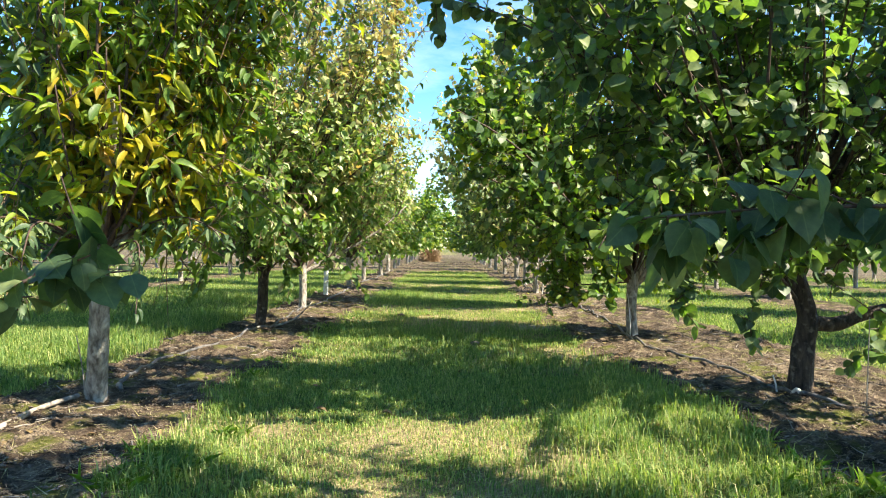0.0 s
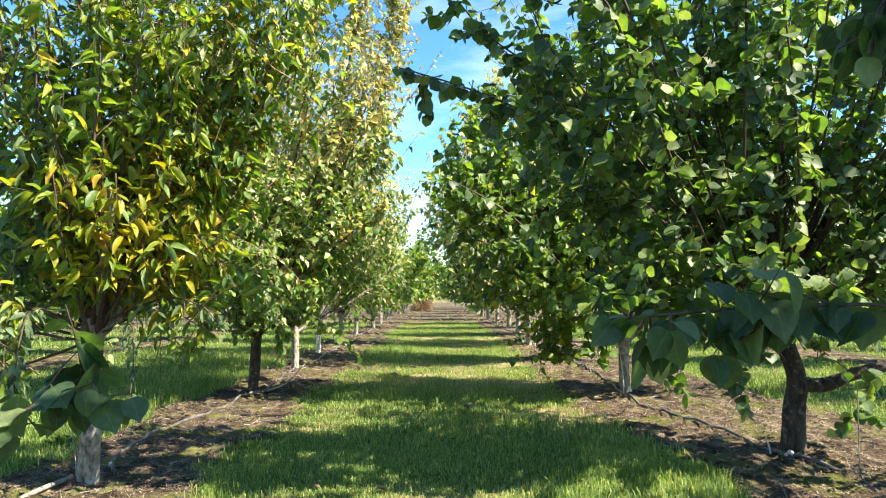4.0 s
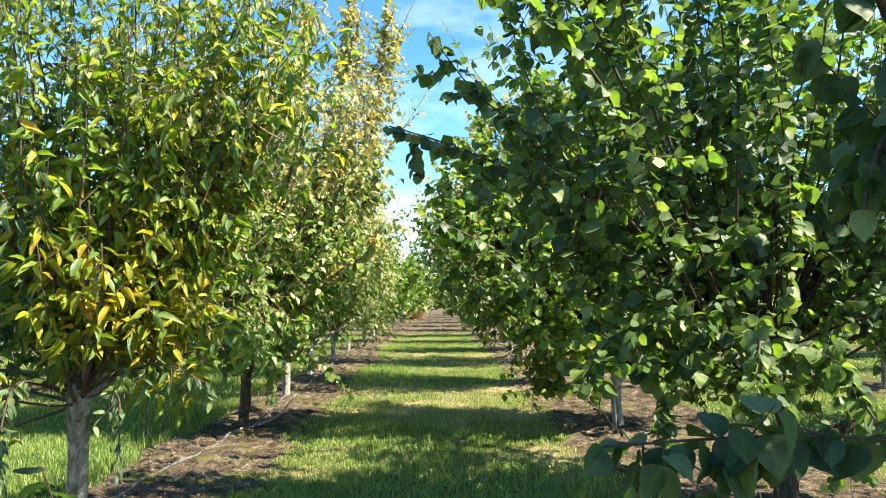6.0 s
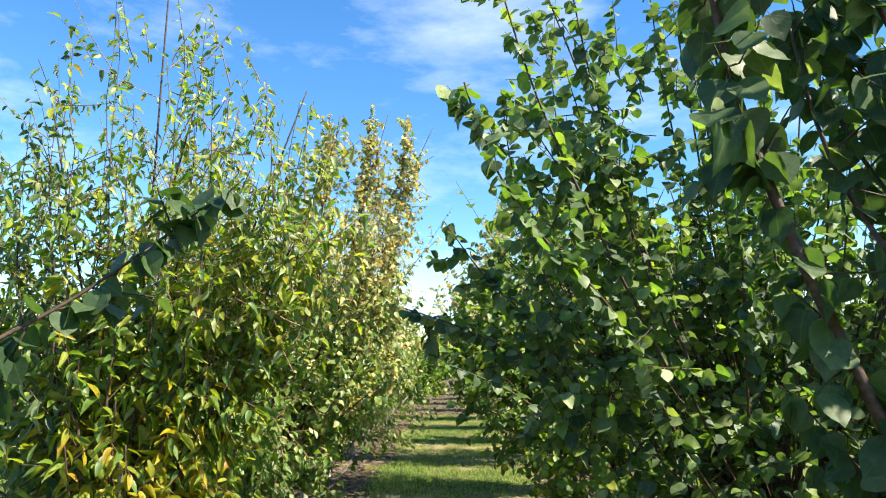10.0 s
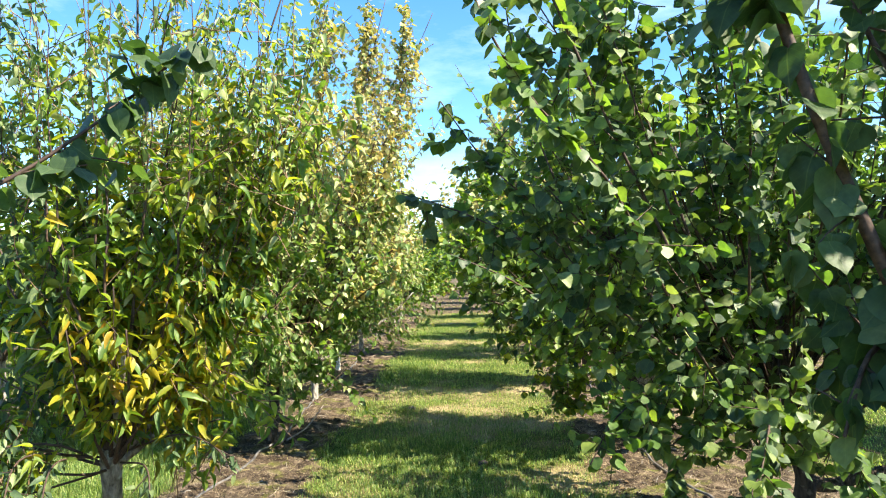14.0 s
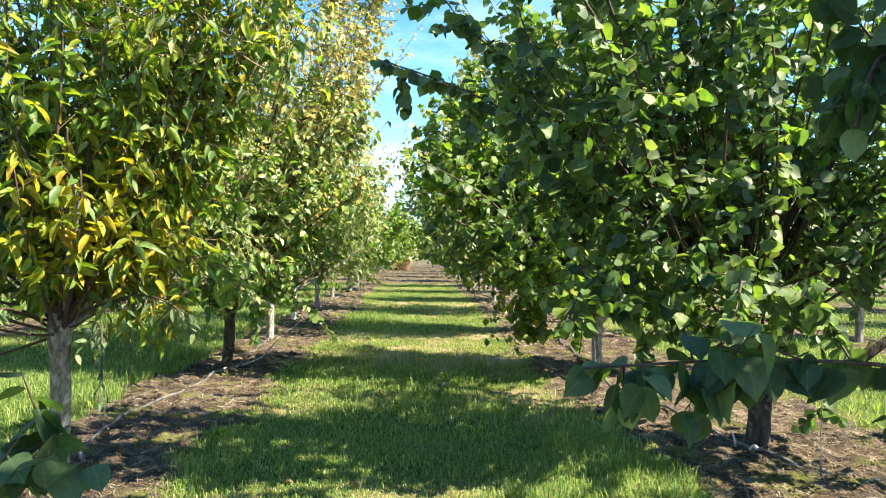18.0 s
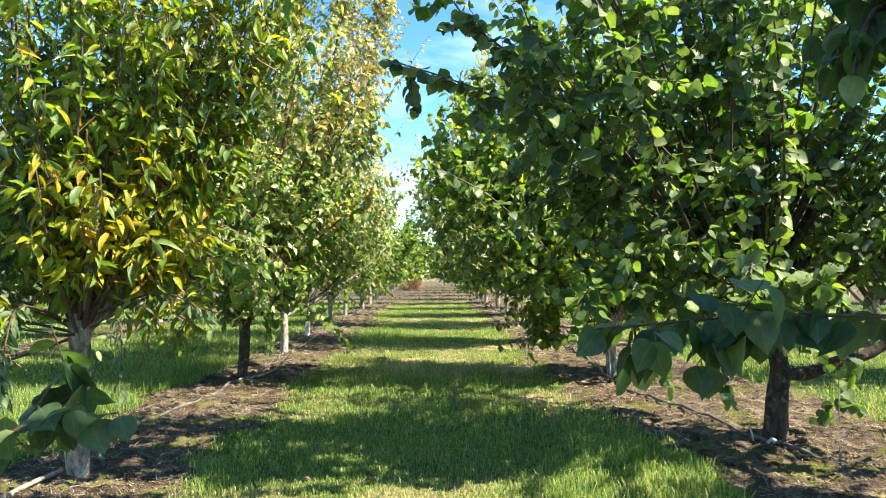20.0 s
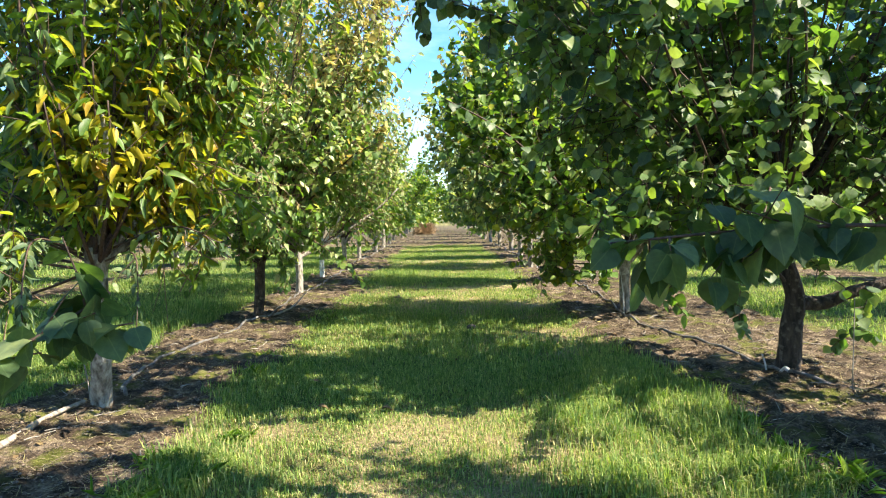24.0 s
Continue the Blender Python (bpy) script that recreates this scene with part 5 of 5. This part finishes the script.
def hose(name, knots, y1, seed, label):
    """A hose through a few bends near by, wandering on along its row."""
    x, y = knots[-1]
    ys = np.arange(y + 0.3, y1, 0.3)
    xs = x + 0.10 * (value_noise(ys, ys * 0, 1.1, seed) - value_noise(np.array([y]), np.array([0.0]), 1.1, seed))
    pts = np.vstack([np.array(knots), np.stack([xs, ys], 1)])
    p = smooth_line(np.column_stack([pts, np.zeros(len(pts))]), len(pts) * 4)
    p[:, 2] = height_at(p[:, 0], p[:, 1]) + 0.011 + 0.010 * np.clip(value_noise(p[:, 1], p[:, 0], 2.3, seed + 2), -0.4, 1)
    v, f = tube(p, np.full(len(p), 0.0115), 8)
    return tagged(new(name, make_mesh(name, v, f, [HOSE])), label, "hose", "drip hoses along the rows")


hose("drip_hose", [(-1.80, 4.22), (-1.91, 4.42), (-2.01, 4.86), (-2.06, 5.50), (-1.93, 6.20), (-1.86, 6.90), (-1.76, 7.35), (-1.85, 8.2)], 25.5, 51, "dusty black irrigation hose along the tree row")
hose("drip_hose", [(2.34, 4.02), (2.20, 4.36), (2.12, 4.67), (2.06, 5.20), (1.92, 5.87), (1.86, 6.60), (1.85, 7.10), (1.93, 7.92), (1.98, 8.8)], 25.5, 52, "dusty black irrigation hose along the tree row")


def stem_thing(name, pts, r0, r1, mat, label, category, lump=0.05, seed=1, group=""):
    rng = np.random.default_rng(seed)
    p = smooth_line(pts, 14)
    v, f = tube(p, np.linspace(r0, r1, 14), 8, lump, rng)
    return tagged(new(name, make_mesh(name, v, f, [mat])), label, category, group)


g = ground_z
stem_thing("fallen_stick", [(-2.02, 3.10, g(-2.02, 3.10) + 0.016), (-1.99, 3.45, g(-1.99, 3.45) + 0.016), (-2.02, 3.80, g(-2.02, 3.80) + 0.020), (-1.98, 4.10, g(-1.98, 4.10) + 0.035)], 0.019, 0.012, STICK, "weathered grey stick lying on bare soil", "stick", 0.14, 3)
stem_thing("fallen_stick", [(-1.72, 7.36, g(-1.72, 7.36) + 0.01), (-1.60, 7.75, g(-1.60, 7.75) + 0.05), (-1.50, 8.20, 0.24)], 0.012, 0.005, STICK, "thin grey stick leaning up from bare soil", "stick", 0.1, 4)
stem_thing("thin_stake", [(-1.995, 4.20, -0.02), (-2.01, 4.20, 0.15), (-2.055, 4.21, 0.36)], 0.0045, 0.003, STICK, "thin pale stake beside the grey trunk", "stake", 0.02, 5, "thin pale stakes")
stem_thing("thin_stake", [(2.34, 4.08, -0.02), (2.345, 4.08, 0.25), (2.35, 4.08, 0.55)], 0.0030, 0.0025, STICK, "thin pale tube standing at the hose end", "stake", 0.02, 6, "thin pale stakes")
stem_thing("thin_stake", [(2.11, 4.60, -0.02), (2.10, 4.60, 0.06), (2.08, 4.60, 0.13)], 0.007, 0.005, PALE_PLASTIC, "short pale peg holding the hose", "stake", 0.05, 7, "thin pale stakes")
stem_thing("thin_stake", [(1.90, 7.22, -0.02), (1.89, 7.21, 0.2), (1.86, 7.20, 0.45)], 0.005, 0.004, PALE_PLASTIC, "thin pale stake beside the trunk", "stake", 0.02, 8, "thin pale stakes")
stem_thing("thin_stake", [(1.90, 13.6, -0.02), (1.93, 13.6, 0.3), (1.97, 13.6, 0.7)], 0.010, 0.008, PALE_PLASTIC, "thin pale stake beside the trunk", "stake", 0.02, 9, "thin pale stakes")
stem_thing("hose_clip", [(2.17, 4.44, g(2.17, 4.44) + 0.008), (2.16, 4.47, g(2.16, 4.47) + 0.024), (2.15, 4.50, g(2.15, 4.50) + 0.010)], 0.013, 0.011, PALE_PLASTIC, "pale joint on the dusty hose", "hose fitting", 0.1, 12)


def scatter(n, x0, x1, y0, y1, seed, want_soil=True, thin=1.0):
    rng = np.random.default_rng(seed)
    x, y = rng.uniform(x0, x1, n), y0 + (y1 - y0) * rng.uniform(0, 1, n) ** thin
    s = soil_at(x, y)
    ok = (s > 0.6) if want_soil else (s < 0.4)
    return x[ok], y[ok], rng


def clods(name, n, x0, x1, y0, y1, size, seed):
    """Crumbs of earth, each an uneven eight-faced lump."""
    x, y, rng = scatter(n, x0, x1, y0, y1, seed, True, 1.5)
    k = len(x)
    s = size * np.minimum(rng.lognormal(0, 0.6, k), 3.0)
    o = np.array([(1, 0, 0), (0, 1, 0), (-1, 0, 0), (0, -1, 0), (0, 0, 0.7), (0, 0, -0.5)])
    v = o[None] * s[:, None, None] * rng.uniform(0.6, 1.3, (k, 6, 3))
    a = rng.uniform(0, 6.28, k)
    c, sn = np.cos(a)[:, None], np.sin(a)[:, None]
    vx, vy = v[..., 0] * c - v[..., 1] * sn, v[..., 0] * sn + v[..., 1] * c
    v = np.stack([vx + x[:, None], vy + y[:, None], v[..., 2] + (height_at(x, y) + s * 0.25)[:, None]], -1).reshape(-1, 3)
    t = np.array([(0, 1, 4), (1, 2, 4), (2, 3, 4), (3, 0, 4), (1, 0, 5), (2, 1, 5), (3, 2, 5), (0, 3, 5)])
    f = (t[None] + (np.arange(k) * 6)[:, None, None]).reshape(-1, 3)
    return tagged(new(name, make_mesh(name, v, f, [CLOD], smooth=True)), "crumbled brown earth clods on the bare strips", "soil", kind="stuff")


clods("soil_clods", 22000, -2.8, -1.0, 2.0, 12.0, 0.0046, 61)
clods("soil_clods", 26000, 1.1, 3.4, 2.2, 12.0, 0.0046, 62)
clods("soil_clods", 2500, -2.9, 3.4, 12.0, 40.0, 0.020, 63)


def litter(name, n, x0, x1, y0, y1, seed, size, mats, label, want_soil=True):
    x, y, rng = scatter(n, x0, x1, y0, y1, seed, want_soil, 1.4)
    k = len(x)
    P = np.stack([x, y, height_at(x, y) + (0.008 if want_soil else 0.03)], 1)
    az = rng.uniform(0, 6.28, k)
    A = unit(np.stack([np.cos(az), np.sin(az), rng.normal(0, 0.15, k)], 1))
    up = np.array([0, 0, 1.0]) + rng.normal(0, 0.25, (k, 3))
    N = unit(up - A * np.sum(up * A, 1, keepdims=True))
    S = size * rng.uniform(0.6, 1.2, k)
    me = leaf_mesh(name, P, A, N, S, S * 0.55, 1, mats, (rng.uniform(0, 1, k) < 0.05).astype(int), rng)
    return tagged(new(name, me), label, "fallen leaves", kind="stuff")


litter("fallen_leaves", 260, -2.8, -1.0, 2.0, 16.0, 71, 0.052, [LEAF_DRY, LEAF_YELLOW], "dry and yellow leaves fallen on bare soil")
litter("fallen_leaves", 320, 1.1, 3.4, 2.2, 16.0, 72, 0.052, [LEAF_DRY, LEAF_YELLOW], "dry brown leaves fallen on bare soil")
litter("fallen_leaves", 50, -1.2, 1.3, 2.0, 16.0, 73, 0.065, [LEAF_DRY, LEAF_YELLOW], "few dry leaves fallen in the grass", False)


def twig_litter(name, n, x0, x1, y0, y1, seed):
    x, y, rng = scatter(n, x0, x1, y0, y1, seed, True, 1.3)
    items = []
    for a, b in zip(x, y):
        az, ln = rng.uniform(0, 6.28), rng.uniform(0.04, 0.17)
        d = np.array([math.cos(az), math.sin(az)]) * ln
        z = ground_z(a, b) + 0.006
        items.append((np.array([(a, b, z), (a + d[0] * 0.5, b + d[1] * 0.5, z + rng.uniform(0, 0.012)), (a + d[0], b + d[1], z + rng.uniform(-0.004, 0.02))]), np.array([0.0028, 0.0024, 0.0015]) * rng.uniform(0.7, 1.5)))
    v, f = tubes(items, 4)
    return tagged(new(name, make_mesh(name, v, f, [STICK])), "short dead twigs scattered on bare soil", "twigs", kind="stuff")


twig_litter("dead_twigs", 230, -2.8, -1.0, 2.0, 12.0, 75)
twig_litter("dead_twigs", 280, 1.1, 3.4, 2.2, 12.0, 76)


def dead_grass(name, n, x0, x1, y0, y1, seed, long=(0.03, 0.13), wide=0.0014, mat=None):
    """Dry stalks and chips lying flat on the bare strips."""
    x, y, rng = scatter(n, x0, x1, y0, y1, seed, True, 1.5)
    k = len(x)
    az, ln = rng.uniform(0, 6.28, k), rng.uniform(*long, k)
    d = np.stack([np.cos(az), np.sin(az), rng.uniform(-0.02, 0.25, k)], 1) * ln[:, None]
    w = np.stack([-np.sin(az), np.cos(az), np.zeros(k)], 1) * (wide * rng.uniform(0.6, 1.5, k))[:, None]
    p = np.stack([x, y, height_at(x, y) + 0.006], 1)
    v = np.stack([p - w, p + w, p + d + w * 0.4, p + d - w * 0.4], 1).reshape(-1, 3)
    return tagged(new(name, make_mesh(name, v, np.arange(k * 4).reshape(-1, 4), [mat or STRAW])), "dry straw stalks and chips lying on bare soil", "straw", kind="stuff")


dead_grass("dead_straw", 2200, -2.8, -1.0, 2.4, 11.0, 77)
dead_grass("dead_straw", 2000, 1.1, 3.4, 2.4, 11.0, 78)
dead_grass("soil_chaff", 26000, -2.8, -1.0, 2.0, 9.0, 79, (0.010, 0.045), 0.0019, CHAFF)
dead_grass("soil_chaff", 30000, 1.1, 3.4, 2.2, 9.0, 80, (0.010, 0.045), 0.0019, CHAFF)


def weed(x, y, size, n, seed, label):
    """A low tuft of broad leaves."""
    rng = np.random.default_rng(seed)
    root = new("weed_tuft")
    root.location = (x, y, ground_z(x, y) - 0.005)
    tagged(root, label, "weed", "weed tufts at the lane edge")
    az = rng.uniform(0, 6.28, n)
    el = rng.uniform(0.3, 1.3, n)
    A = np.stack([np.cos(az) * np.cos(el), np.sin(az) * np.cos(el), np.sin(el)], 1)
    up = np.array([0, 0, 1.0]) + rng.normal(0, 0.3, (n, 3))
    N = unit(up - A * np.sum(up * A, 1, keepdims=True))
    P = np.stack([rng.normal(0, size * 0.5, n), rng.normal(0, size * 0.5, n), np.zeros(n)], 1)
    S = size * rng.uniform(0.5, 1.2, n)
    child("foliage", leaf_mesh("foliage", P, A, N, S, S * 0.09, 1, [WEED, GRASS], (rng.uniform(0, 1, n) < 0.6).astype(int), rng), root, kind="stuff")


wr = random.Random(8)
for x, y, s in ((-1.12, 2.75, 0.13), (-1.02, 2.95, 0.15), (-1.18, 3.15, 0.12), (-0.95, 3.5, 0.10), (1.30, 2.85, 0.13), (1.45, 3.05, 0.12), (1.18, 3.3, 0.10), (1.52, 2.75, 0.13), (-1.25, 4.9, 0.10), (-1.30, 5.5, 0.09), (1.2, 4.4, 0.09), (-1.15, 2.3, 0.14), (1.5, 3.5, 0.10), (-2.62, 5.2, 0.12), (-2.58, 6.3, 0.12)):
    weed(x, y, s * 0.75, 90, wr.randrange(9999), "low green weed tuft at the grass edge")


def earth_clod(x, y, r, seed):
    """A lone uneven clod lying in the grass."""
    rng = np.random.default_rng(seed)
    bm = bmesh.new()
    bmesh.ops.create_icosphere(bm, subdivisions=2, radius=r)
    for v in bm.verts:
        v.co *= 1 + 0.28 * rng.uniform(-1, 1)
        v.co.z *= 0.65
    me = bpy.data.meshes.new("earth_clod")
    bm.to_mesh(me)
    bm.free()
    me.materials.append(CLOD)
    ob = tagged(new("earth_clod", me), "dark lump of earth lying in the grass", "clod", "lone clods in the lane")
    ob.location = (x, y, ground_z(x, y) + r * 0.45)


for x, y, r in ((0.31, 6.6, 0.040), (-0.52, 9.0, 0.045), (0.28, 7.4, 0.025)):
    earth_clod(x, y, r, int(y * 100))


# ---- the far end ----
def dry_bush(x, y, r, seed):
    rng = np.random.default_rng(seed)
    root = new("dry_bush")
    root.location = (x, y, 0)
    tagged(root, "round dry brown bush at the end of the lane", "bush")
    items = []
    for _ in range(900):
        d = unit(rng.normal(0, 1, 3) * [1, 1, 0.8] + [0, 0, 0.35])
        if d[2] < -0.05:
            d[2] = abs(d[2])
        a = d * r * rng.uniform(0.1, 0.5)
        items.append((bend(a, d + rng.normal(0, 0.4, 3), r * rng.uniform(0.35, 0.6), 4, 0.1, rng, 0.25), np.linspace(0.012, 0.006, 5)))
    v, f = tubes(items, 4)
    v[:, 2] = np.maximum(v[:, 2] * 1.5, -0.02)
    child("stem_growth", make_mesh("stem_growth", v, f, [BUSH]), root, kind="stuff")


dry_bush(-0.95, 40.0, 0.85, 81)


def far_woods():
    rng = np.random.default_rng(82)
    P = []
    for k in range(150):
        cx = rng.uniform(-95, 95)
        cy = rng.uniform(95, 125)
        h, w = rng.uniform(3.0, 6.5), rng.uniform(1.5, 3.2)
        q = unit(rng.normal(0, 1, (110, 3))) * (rng.uniform(0.5, 1.0, (110, 1)))
        P.append(q * [w, w, h * 0.5] + [cx, cy, h * 0.52])
    P = np.vstack(P)
    n = len(P)
    A = unit(rng.normal(0, 1, (n, 3)) + [0, 0, -0.4])
    N = unit(np.cross(A, unit(rng.normal(0, 1, (n, 3)))))
    S = rng.uniform(0.5, 1.1, n)
    me = leaf_mesh("far_woods", P, A, N, S, S * 0.8, 0, [LEAF_PALE], np.zeros(n, int), rng)
    tagged(new("far_woods", me), "pale autumn trees on the far horizon", "woods", kind="stuff")


far_woods()
